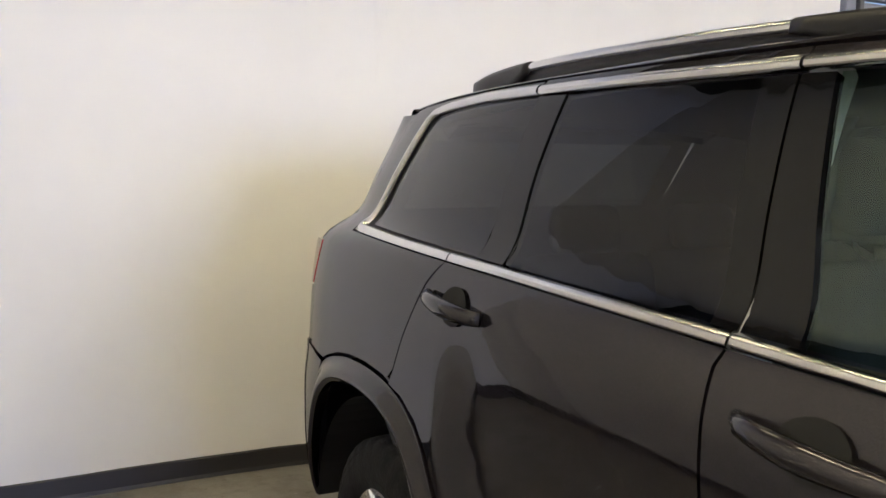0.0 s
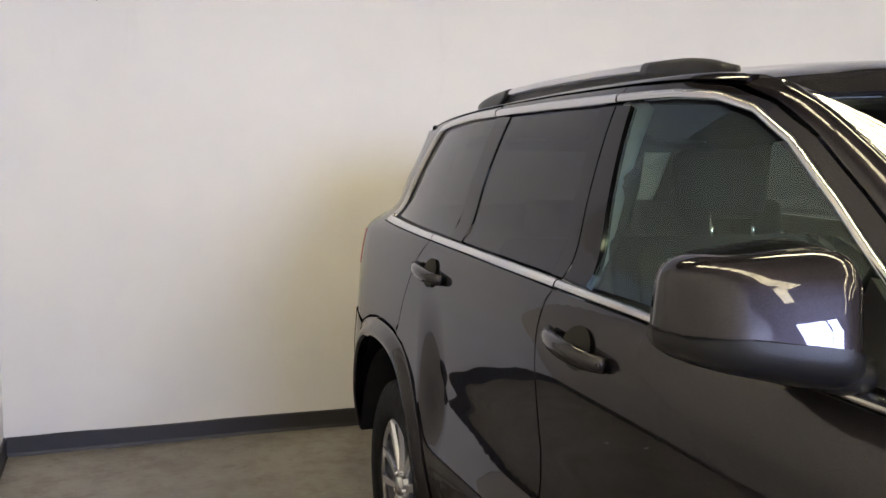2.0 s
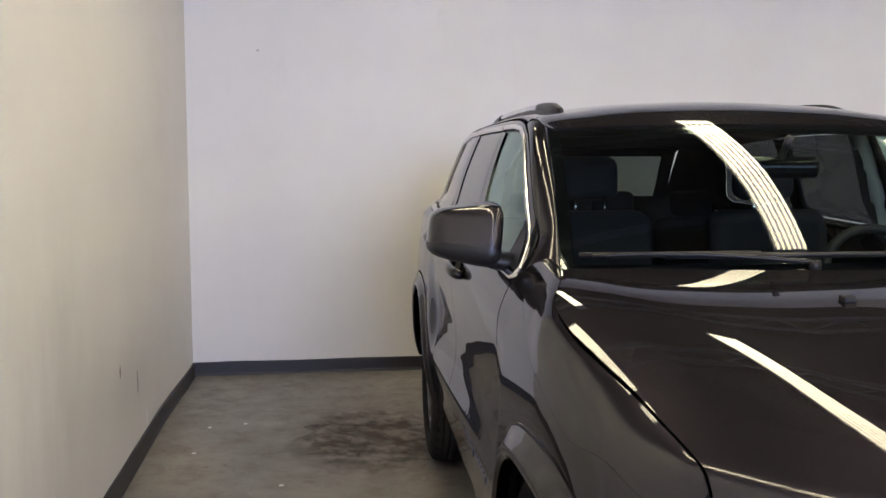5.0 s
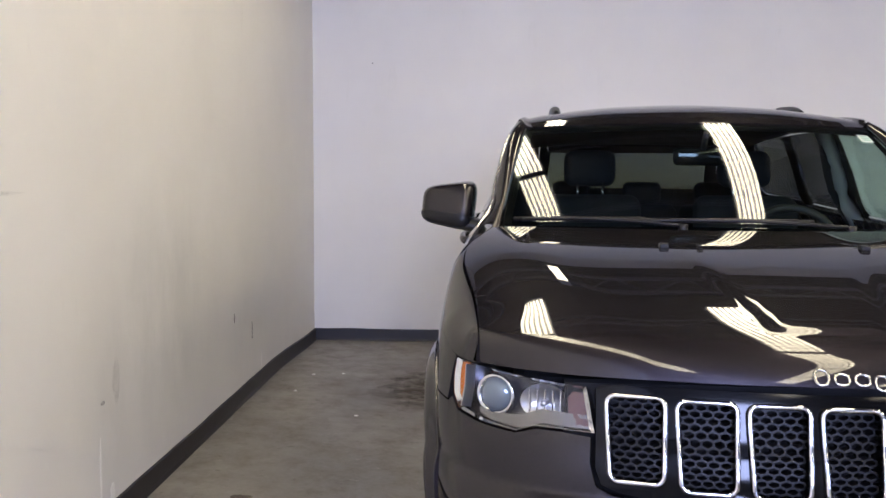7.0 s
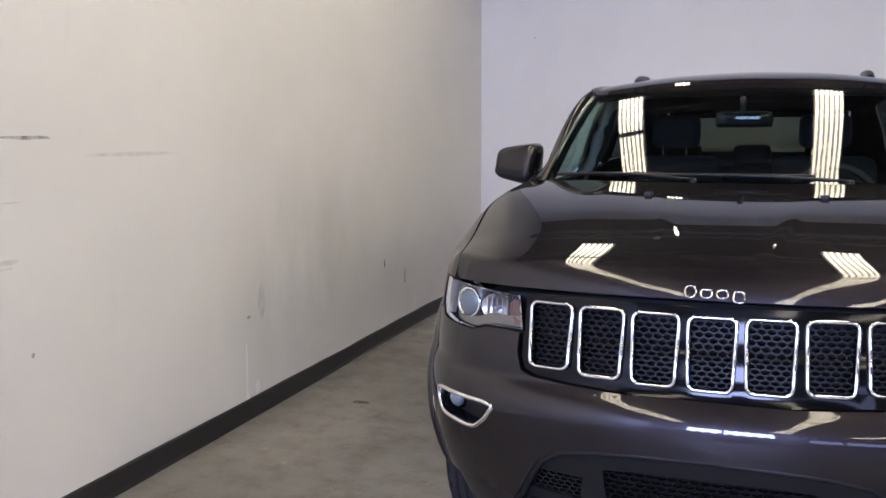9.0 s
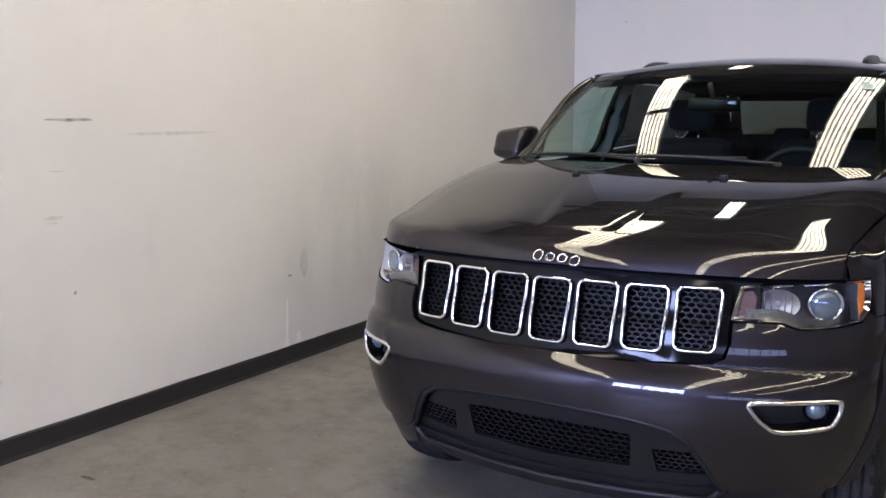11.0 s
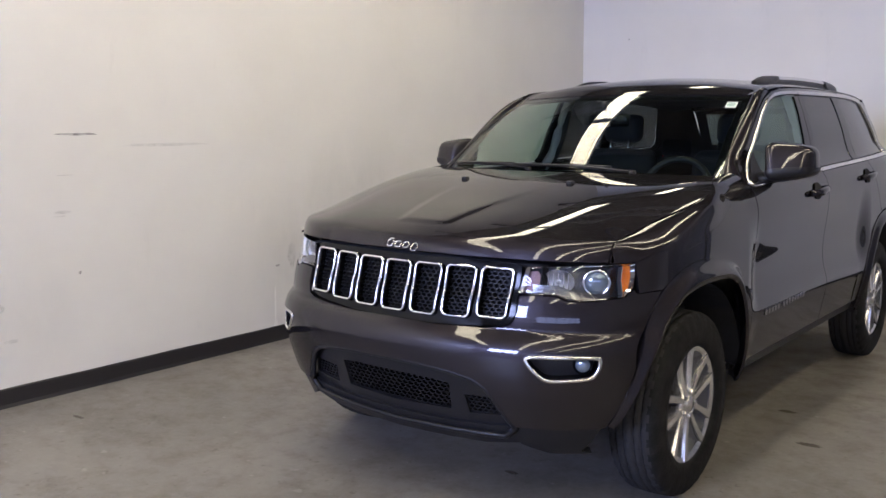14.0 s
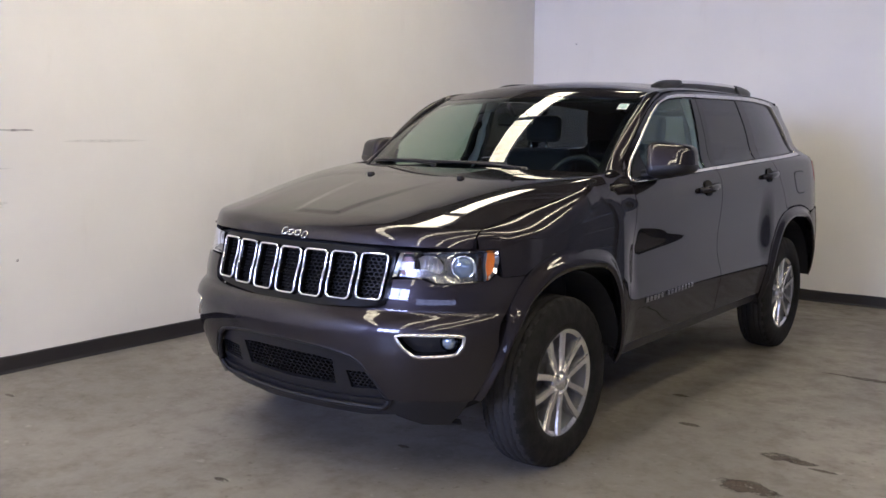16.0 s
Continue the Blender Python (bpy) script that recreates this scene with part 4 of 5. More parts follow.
HEAD = [nx(.552, .985), nx(.556, .999), nx(.70, 1.006), nx(.82, 1.010), nx(.868, 1.010), ny(-1.915, 1.003), ny(-1.918, .97), nx(.872, .925), nx(.858, .896), nx(.79, .886), nx(.713, .884), nx(.672, .902), nx(.60, .903), nx(.538, .903)]
FOG = rounded([nx(.604, .690), nx(.834, .689), nx(.831, .650), nx(.812, .610), nx(.680, .600), nx(.636, .640)], 2, .15)
ZONE = [nx(.0, .616), nx(.18, .612), nx(.30, .604), nx(.41, .584), nx(.46, .553), nx(.50, .49), nx(.53, .43), nx(.55, .404)]
BUMPER = [(0, .764), nx(.22, .761), nx(.42, .768), nx(.50, .776), nx(.535, .792), nx(.548, .84), nx(.546, .893), nx(.60, .897), nx(.665, .896), nx(.71, .879), nx(.79, .881), nx(.858, .890), nx(.872, .915), ny(-1.918, .899), ny(-1.806, .899), ny(-1.84, .862), ny(-1.905, .77), ny(-1.96, .63), ny(-2.0, .50), ny(-2.02, .405), nx(.82, .405), nx(.70, .405)] + ZONE[::-1]
bumper = panel("front_bumper", nose, sym(BUMPER), paint, car, "glossy dark grey bumper with fog lamp pockets", holes=[FOG, other(FOG)], step=.014, depth=.012, fine=1.0)
# black lower opening
black_low = sym(ZONE + [nx(.555, .36), nx(.40, .338), nx(.2, .332), (0, .330)])
MESH_MID = sym([(0, .540), nx(.20, .537), nx(.285, .528), nx(.275, .418), (0, .408)])
MESH_END = [nx(.345, .490), nx(.49, .497), nx(.515, .425), nx(.355, .412)]
lower = panel("lower_grille", recess(.035), black_low, black_plastic, car, "black plastic lower bumper opening with mesh", holes=[MESH_MID, MESH_END, other(MESH_END)], step=.035, depth=.03)
part("cavity", box(-.60, -2.12, .34, .60, -2.08, 1.0), dark_cavity, car)
tube_ring("opening_lip", [nose(u, z, .012) for u, z in resample(sym([(0, .612)] + [(u - .006, z - .006) for u, z in ZONE[1:]] + [nx(.55, .395), nx(.5, .35), (0, .338)]), .04)], .012, black_plastic, lower)
VAL = [nx(.555, .398), nx(.70, .398), nx(.82, .398), ny(-2.022, .398), ny(-2.030, .335), ny(-2.045, .295), nx(.76, .282), nx(.64, .286), nx(.55, .322)]
for w in (VAL, other(VAL)):
    panel("lower_valance", recess(.012), w, black_plastic, car, "black plastic lower valance", step=.04, depth=.03)
chin = panel("chin", recess(.02), sym([(0, .372), nx(.3, .375), nx(.55, .39), nx(.60, .33), nx(.4, .30), (0, .292)]), black_plastic, car, "scraped black plastic chin", step=.045, depth=.05)


def honey(name, outline, pu, pz, off, mat, parent, wide=.0035, deep=.016, label=""):
    """A net of six-sided cells inside an outline on the nose, each wall a small solid bar."""
    us, zs = [p[0] for p in outline], [p[1] for p in outline]
    bm = bmesh.new()
    done = set()
    rows = int((max(zs) - min(zs)) / pz) + 2
    cols = int((max(us) - min(us)) / pu) + 2
    for r in range(-1, rows):
        for c_ in range(-1, cols):
            cu, cz = min(us) + (c_ + .5 * (r % 2)) * pu, min(zs) + r * pz
            hexa = [(cu, cz + pz * .67), (cu + pu / 2, cz + pz * .33), (cu + pu / 2, cz - pz * .33), (cu, cz - pz * .67), (cu - pu / 2, cz - pz * .33), (cu - pu / 2, cz + pz * .33)]
            for (a, b), (p, q) in zip(hexa, hexa[1:] + hexa[:1]):
                key = (round((a + p) * 700), round((b + q) * 700))
                if key in done or not within(outline, (a + p) / 2, (b + q) / 2):
                    continue
                done.add(key)
                l = math.hypot(p - a, q - b)
                ou, oz = -(q - b) / l * wide / 2, (p - a) / l * wide / 2
                front = [bm.verts.new(nose(x, z, off)) for x, z in ((a - ou, b - oz), (p - ou, q - oz), (p + ou, q + oz), (a + ou, b + oz))]
                back = [bm.verts.new(v.co + Vector((0, deep, 0))) for v in front]
                bm.faces.new(front)
                for i in (0, 2):
                    bm.faces.new((front[i], front[(i + 1) % 4], back[(i + 1) % 4], back[i]))
    bmesh.ops.recalc_face_normals(bm, faces=bm.faces)
    return part(name, bm, mat, parent, label)


honey("mesh", MESH_MID, .030, .0165, .045, mesh_black, lower, .004)
for w in (MESH_END, other(MESH_END)):
    honey("mesh", w, .024, .014, .045, black_plastic, lower, .004)

# seven-slot grille
slots = []
for k in range(-3, 4):
    xc, hw = k * .1495, .0625
    zb, zt = .792 + .0055 * k * k / 3, .981 + .002 * abs(k)
    o = [nx(xc + sx * hw * (1 if sz > 0 else .92), zt if sz > 0 else zb) for sx, sz in ((-1, -1), (1, -1), (1, 1), (-1, 1))]
    cu, cz = sum(p[0] for p in o) / 4, sum(p[1] for p in o) / 4
    arcs = []
    for (u, z), a0 in zip(o, (180, 270, 0, 90)):
        for j in range(9):
            a = radians(a0 + j * 11.25)
            ru = .020
            arcs.append((u + (ru if u < cu else -ru) + math.cos(a) * ru, z + (ru if z < cz else -ru) + math.sin(a) * ru))
    slots.append(arcs)
GRILLE = sym([(0, 1.010), nx(.3, 1.012), nx(.50, 1.010), nx(.535, 1.0), nx(.536, .90), nx(.538, .83), nx(.525, .795), nx(.49, .782), nx(.4, .773), nx(.2, .766), (0, .768)])
grille = panel("grille", recess(.012), GRILLE, grille_black, car, "gloss black seven-slot grille with chrome surrounds", holes=slots, step=.03, depth=.04)
for o in slots:
    tube_ring("slot_surround", [nose(u, z, .002) for u, z in resample(o, .009)], .0060, chrome, grille, "polished chrome slot surround")
    honey("slot_mesh", o, .026, .0145, .034, mesh_black, grille, .0045, .02, "black honeycomb slot insert")

# headlamps
for sg in (1, -1):
    o = HEAD if sg > 0 else other(HEAD)
    hl = panel("headlamp", recess(.075), o, lamp_dark, car, "clear-lensed headlamp with projector and amber corner", step=.04, depth=0)
    panel("lens", recess(.004), o, lens_clear, hl, "clear lens", step=.04, depth=0)

    def ring(off0, off1, mat, nm, sh=.0, label=""):
        pts = resample(o, .02)
        bm = bmesh.new()
        r0 = [bm.verts.new(nose(u, z, off0)) for u, z in pts]
        r1 = [bm.verts.new(nose(u * (1 - sh) + sh * sum(p[0] for p in pts) / len(pts), z * (1 - sh) + sh * .95, off1)) for u, z in pts]
        n = len(pts)
        for i in range(n):
            bm.faces.new((r0[i], r0[(i + 1) % n], r1[(i + 1) % n], r1[i]))
        bmesh.ops.recalc_face_normals(bm, faces=bm.faces)
        return part(nm, bm, mat, hl, label, True)
    ring(.004, .075, lamp_grey, "housing")
    ring(.006, .016, chrome, "bezel", .060, "bright inner bezel")

    def spot(x, z, d):
        u, zz = nx(x, z)
        return nose(sg * u, zz, d)
    c0 = spot(.79, .948, .045)
    face = Matrix.Translation(c0) @ Vector((sg * .45, -.89, .05)).to_track_quat("Z", "Y").to_matrix().to_4x4()
    bm = bmesh.new()
    bmesh.ops.create_uvsphere(bm, u_segments=28, v_segments=16, radius=.040, matrix=face @ Matrix.Diagonal((1, 1, .38, 1)))
    part("projector", bm, lens_glint_blue, hl, "round glass projector lens", True)
    bm = bmesh.new()
    ringpts = [face @ Vector((math.cos(a * math.tau / 28) * .046, math.sin(a * math.tau / 28) * .046, .002)) for a in range(28)]
    part("projector_ring", sweep(ringpts, .006, 8, bm, 1, True), chrome, hl, "", True)
    # bright reflector bowl beside it
    c1 = spot(.668, .955, .06)
    face1 = Matrix.Translation(c1) @ Vector((sg * .30, -.95, .0)).to_track_quat("Z", "Y").to_matrix().to_4x4()
    bm = bmesh.new()
    rings_ = []
    for r_i in range(7):
        r = .044 * r_i / 6 + .004
        rings_.append([bm.verts.new(face1 @ Vector((math.cos(a * math.tau / 24) * r * 1.25, math.sin(a * math.tau / 24) * r * .92, .012 * (r / .048) ** 2 * 2 - .012))) for a in range(24)])
    for q, w in zip(rings_, rings_[1:]):
        for a in range(24):
            bm.faces.new((q[a], q[(a + 1) % 24], w[(a + 1) % 24], w[a]))
    bmesh.ops.recalc_face_normals(bm, faces=bm.faces)
    part("reflector", bm, lamp_silver, hl, "silver high-beam reflector", True)
    for k in range(5):
        bm = box(-.0016, -.030, 0, .0016, .030, .016, .0006, 1)
        bmesh.ops.transform(bm, matrix=face1 @ Matrix.Translation(((k - 2) * .019, 0, -.004)), verts=bm.verts)
        part("reflector_fin", bm, chrome, hl)
    part("bulb", cyl(face1 @ Matrix.Translation((0, 0, .012)), .007, .03, 10), lamp_silver, hl, "", True)
    tail = [ny(-1.958, 1.003), ny(-1.94, 1.005), ny(-1.921, 1.001), ny(-1.923, .97), nx(.8705, .926), nx(.8595, .902), nx(.8525, .901), ny(-1.972, .95)]
    panel("turn_signal", recess(.020), tail if sg > 0 else other(tail), amber, hl, "amber turn signal corner", step=.02, depth=.006)
    # bright fin between the reflectors and the turn signal
    bm = bmesh.new()
    edge = [tail[0], ((tail[0][0] + tail[7][0]) / 2, .976), tail[7], ((tail[7][0] + tail[6][0]) / 2, .926), tail[6]]
    fin = [[bm.verts.new(nose(sg * (u + du), z, off)) for du, off in ((-.0015, .006), (.0015, .006), (.0015, .034), (-.0015, .034))] for u, z in edge]
    for q, w in zip(fin, fin[1:]):
        for a in range(4):
            bm.faces.new((q[a], q[(a + 1) % 4], w[(a + 1) % 4], w[a]))
    bm.faces.new(fin[0])
    bm.faces.new(fin[-1][::-1])
    bmesh.ops.recalc_face_normals(bm, faces=bm.faces)
    part("divider", bm, lamp_silver, hl, "bright fin beside the turn signal")
    inner = [nx(.560, .985), nx(.605, .990), nx(.600, .915), nx(.552, .912)]
    panel("side_marker", recess(.030), inner if sg > 0 else other(inner), reflex, hl, "smoky red inner marker reflector", step=.02, depth=.02)
    shelf = [nx(.552, .910), nx(.66, .910), nx(.715, .893), nx(.79, .893), nx(.822, .899), nx(.822, .912), nx(.79, .908), nx(.72, .918), nx(.665, .938), nx(.555, .938)]
    panel("light_bar", recess(.03), shelf if sg > 0 else other(shelf), lamp_grey, hl, "silver daytime light bar", step=.02, depth=.03)

    # fog lamp pocket
    fo = FOG if sg > 0 else other(FOG)
    fog = panel("fog_lamp", recess(.055), fo, black_plastic, car, "fog lamp pocket with chrome surround", step=.03, depth=0)
    pts = resample(fo, .02)
    bm = bmesh.new()
    r0 = [bm.verts.new(nose(u, z, .004)) for u, z in pts]
    r1 = [bm.verts.new(nose(u, z, .055)) for u, z in pts]
    for i in range(len(pts)):
        bm.faces.new((r0[i], r0[(i + 1) % len(pts)], r1[(i + 1) % len(pts)], r1[i]))
    bmesh.ops.recalc_face_normals(bm, faces=bm.faces)
    part("pocket", bm, black_gloss, fog)
    tube_ring("surround", [nose(u, z, .002) for u, z in resample(fo, .02)], .0075, chrome, fog, "polished chrome surround")
    c2 = spot(.795, .652, .04)
    face2 = Matrix.Translation(c2) @ Vector((sg * .35, -.93, 0)).to_track_quat("Z", "Y").to_matrix().to_4x4()
    bm = bmesh.new()
    bmesh.ops.create_uvsphere(bm, u_segments=20, v_segments=12, radius=.028, matrix=face2 @ Matrix.Diagonal((1, 1, .6, 1)))
    part("bulb_lens", bm, lens_glint_blue, fog, "round clear fog lens", True)
    part("bulb_ring", cyl(face2 @ Matrix.Translation((0, 0, -.01)), .036, .02, 24), black_gloss, fog, "", True)

# maker's emblem on the hood edge as plain chrome shapes
for i, (xx, h, dz) in enumerate(((-.062, .036, .0), (-.020, .026, -.003), (.022, .026, -.003), (.064, .034, -.009))):
    zc = 1.046 + dz
    yy = hood_front(abs(xx)) - .0
    lo = -2.3
    for _ in range(60):
        if hood_z(xx, lo) < zc:
            lo += .003
    m_ = Matrix.Translation((xx, lo - .004, zc)) @ pose(0, 0, 0, 52)
    w_ = .0145
    loop = rounded([(-w_, -h / 2), (w_, -h / 2), (w_, h / 2), (-w_, h / 2)], 2, .25)
    bm = sweep([m_ @ Vector((a, b, 0)) for a, b in loop], .0030, 8, None, 1, True)
    part("emblem", bm, satin_chrome, hood, "plain chrome emblem ring", True)


# --- wheels ---
def lathe(profile, seg, bm=None, wobble=None):
    bm = bm or bmesh.new()
    rings_ = []
    for i in range(seg):
        a = i * math.tau / seg
        rings_.append([bm.verts.new((x, math.cos(a) * (r + (wobble(i, k) if wobble else 0)), math.sin(a) * (r + (wobble(i, k) if wobble else 0)))) for k, (x, r) in enumerate(profile)])
    for i in range(seg):
        q, w = rings_[i], rings_[(i + 1) % seg]
        for k in range(len(profile) - 1):
            bm.faces.new((q[k], q[k + 1], w[k + 1], w[k]))
    bmesh.ops.recalc_face_normals(bm, faces=bm.faces)
    return bm


TYRE = [(.088, .218), (.102, .226), (.116, .245), (.1235, .275), (.1245, .30), (.121, .330), (.113, .352), (.106, .366), (.098, .3755), (.086, .3800), (.072, .3822), (.067, .3822), (.065, .374), (.058, .374), (.056, .3835), (.036, .3842), (.031, .3842), (.029, .375), (.022, .375), (.020, .3845), (0, .385)]
TYRE = [(x * .87, max(r, .240)) for x, r in TYRE]
TYRE = TYRE + [(-x, r) for x, r in TYRE[-2::-1]]
RIM = [(.080, .220), (.088, .238), (.091, .250), (.087, .254), (.083, .252), (.079, .241), (.070, .228), (.03, .200), (-.04, .196), (-.085, .205), (-.10, .226)]


def wheel_at(y, sg):
    m = pose(sg * .815, y, .374, 0, 0, 0 if sg > 0 else 180)
    bm = lathe(RIM, 72)
    wheel = part("wheel", bm, alloy, car, "silver alloy wheel with paired spokes", True)
    # deep barrel faces made dark, as shade behind the spokes
    wheel.data.materials.append(steel_dark)
    for p in wheel.data.polygons:
        if p.center.x < .074 and math.hypot(p.center.y, p.center.z) < .24:
            p.material_index = 1
    wheel.matrix_basis = m
    tyre = part("tyre", lathe(TYRE, 144, None, lambda i, k: -.007 if (5 <= k <= 11 or len(TYRE) - 12 <= k <= len(TYRE) - 6) and i % 4 == 0 else (-.004 if 14 <= k <= len(TYRE) - 15 and (i + k) % 4 == 0 else 0)), tyre_rubber, wheel, "dusty black all-terrain tyre", True)
    # the tread takes the greyer rubber, with dust and daylight in its colour
    tyre.data.materials.append(tread_rubber)
    for p in tyre.data.polygons:
        if math.hypot(p.center.y, p.center.z) > .3775:
            p.material_index = 1
    for r in (.276, .322, .345):
        part("sidewall_ring", lathe([(.1062 - .002 * (r > .32) - .005 * (r > .33), r - .002), (.1092 - .002 * (r > .32) - .005 * (r > .33), r), (.1062 - .002 * (r > .32) - .005 * (r > .33), r + .002)], 96), tyre_rubber, wheel, "", True)
    for i in range(5):
        for s in (-1, 1):
            bm = bmesh.new()
            rows = []
            for k in range(6):
                f = k / 5
                r = .050 + (.237 - .050) * f
                ang = radians(s * (20 - 6.0 * f))
                half = .0140 + .0050 * f
                ax = .083 - .004 * math.sin(f * math.pi) + .008 * f
                rows.append([bm.verts.new((ax - d, r * math.sin(ang) + w * math.cos(ang), r * math.cos(ang) - w * math.sin(ang))) for w, d in ((-half, .05), (-half, .012), (-half * .72, 0), (half * .72, 0), (half, .012), (half, .05))])
            for q, w in zip(rows, rows[1:]):
                for k in range(5):
                    bm.faces.new((q[k], q[k + 1], w[k + 1], w[k]))
            bmesh.ops.recalc_face_normals(bm, faces=bm.faces)
            bmesh.ops.transform(bm, matrix=Matrix.Rotation(i * math.tau / 5 + .25, 4, "X"), verts=bm.verts)
            part("spoke", bm, alloy, wheel)
    part("hub", lathe([(.02, .001), (.02, .07), (.072, .068), (.082, .060), (.084, .052), (.074, .046), (.070, .040), (.088, .034), (.092, .028), (.094, .001)], 40), alloy, wheel, "", True)
    for i in range(5):
        a = i * math.tau / 5 + .25 + math.pi / 5
        part("lug_nut", cyl(Matrix.Translation((.076, -.0525 * math.sin(a), .0525 * math.cos(a))) @ pose(0, 0, 0, 0, 90), .0095, .03, 6), chrome, wheel)
    part("brake_disc", cyl(pose(.0, 0, 0, 0, 90), .155, .02, 40), steel_dark, wheel)
    # wheel housing
    bm = bmesh.new()
    sx = 1 if sg > 0 else -1
    r0, r1 = [], []
    for i in range(25):
        a = math.pi * (.03 + i / 24 * (.80 if y < 0 else .96))
        r0.append(bm.verts.new((sx * .50, y + math.cos(a) * .485, .40 + math.sin(a) * .475)))
        r1.append(bm.verts.new((sx * .925, y + math.cos(a) * .485, .40 + math.sin(a) * .475)))
    for i in range(24):
        bm.faces.new((r0[i], r0[i + 1], r1[i + 1], r1[i]))
    bm.faces.new(r0)
    part("wheel_housing", bm, dark_cavity, car, "black wheel housing liner")


for yy in (-1.4575, 1.4575):
    for sg in (1, -1):
        wheel_at(yy, sg)
part("underbody", box(-.60, -2.0, .26, .60, 2.2, .42, .03), dark_cavity, car, "dark underbody")
part("firewall", box(-.70, -1.12, .42, .70, -1.08, 1.22), dark_cavity, car)
part("engine_cover", box(-.72, -1.95, .55, .72, -1.12, .98, .03), dark_cavity, car)


# --- door handles, fuel door, mirrors, rails, wipers ---
def handle(y0, y1, z0, z1, sg, owner):
    """A pull handle bowed off the door; a flat dark disc paints pocket shade."""
    pts = []
    for i in range(13):
        f = i / 12
        y, z = y0 + (y1 - y0) * f, z0 + (z1 - z0) * f
        pts.append(flank(y, z, .006 + .030 * math.sin(math.pi * min(1, max(0, f))) ** .5))
    pts = [p if sg > 0 else mirror(p) for p in pts]
    h = part("door_handle", sweep(pts, lambda f: .013 + .004 * math.sin(math.pi * f), 10, None, 1.25), paint, owner, "body-coloured pull handle", True)
    yc, zc = y0 + (y1 - y0) * .50, z0 + (z1 - z0) * .5
    bm = bmesh.new()
    ring_ = []
    for i in range(24):
        a = i * math.tau / 24
        p = flank(yc + math.cos(a) * .060, zc + math.sin(a) * .044, .0065)
        ring_.append(bm.verts.new(p if sg > 0 else mirror(p)))
    c_ = flank(yc, zc, .0070)
    cv = bm.verts.new(c_ if sg > 0 else mirror(c_))
    for i in range(24):
        bm.faces.new((ring_[i], ring_[(i + 1) % 24], cv))
    part("pocket_shade", bm, dark_cavity, h, "flat dark disc painted as the finger pocket's shade")
    e = flank(y0, z0, .02)
    bm = bmesh.new()
    bmesh.ops.create_uvsphere(bm, u_segments=10, v_segments=6, radius=.0065, matrix=Matrix.Translation(e if sg > 0 else mirror(e)))
    part("end_cap", bm, paint, h, "", True)


doors = {}
for ob in list(car.children):
    if ob.name.split(".")[0] in ("front_door", "rear_door"):
        side_ = 1 if sum(v.co.x for v in ob.data.vertices) > 0 else -1
        doors[(ob.name.split(".")[0], side_)] = ob
for sg in (1, -1):
    handle(-.118, .135, 1.160, 1.178, sg, doors[("front_door", sg)])
    handle(.865, 1.125, 1.196, 1.212, sg, doors[("rear_door", sg)])

# fuel flap on the driver's side
fo = rounded([(1.48, 1.205), (1.70, 1.205), (1.745, 1.06), (1.53, 1.06)], 3, .15)
fl_ = panel("fuel_flap", lambda y, z: flank(y, z, .0025), fo, paint, car, "", step=.04, depth=.006)
fo2 = [(1.6125 + (a - 1.6125) * 1.035, 1.132 + (b - 1.132) * 1.06) for a, b in fo]
panel("flap_gap", lambda y, z: flank(y, z, .0008), fo2, dark_cavity, fl_, "dark gap round the flap", step=.05, depth=0)

# plain bars for the lettering on the front doors
for sg in (1, -1):
    y = -.76
    for word in (5, 8):
        for k in range(word):
            o = [(y, .636 + .012 * (y + .76)), (y + .031, .636 + .012 * (y + .76)), (y + .031, .662 + .012 * (y + .76)), (y, .662 + .012 * (y + .76))]
            surf = (lambda a, b: flank(a, b, .004)) if sg > 0 else (lambda a, b: mirror(flank(a, b, .004)))
            panel("lettering_bar", surf, o, letter_grey, doors[("front_door", sg)], "small smoked-chrome lettering bar", step=.03, depth=.003)
            y += .042
        y += .035


def loft(rings_, mat, name, parent, label=""):
    bm = bmesh.new()
    rv = [[bm.verts.new(p) for p in r] for r in rings_]
    n = len(rv[0])
    for q, w in zip(rv, rv[1:]):
        for k in range(n):
            bm.faces.new((q[k], q[(k + 1) % n], w[(k + 1) % n], w[k]))
    bm.faces.new(rv[0][::-1])
    bm.faces.new(rv[-1])
    bmesh.ops.recalc_face_normals(bm, faces=bm.faces)
    return part(name, bm, mat, parent, label, True)


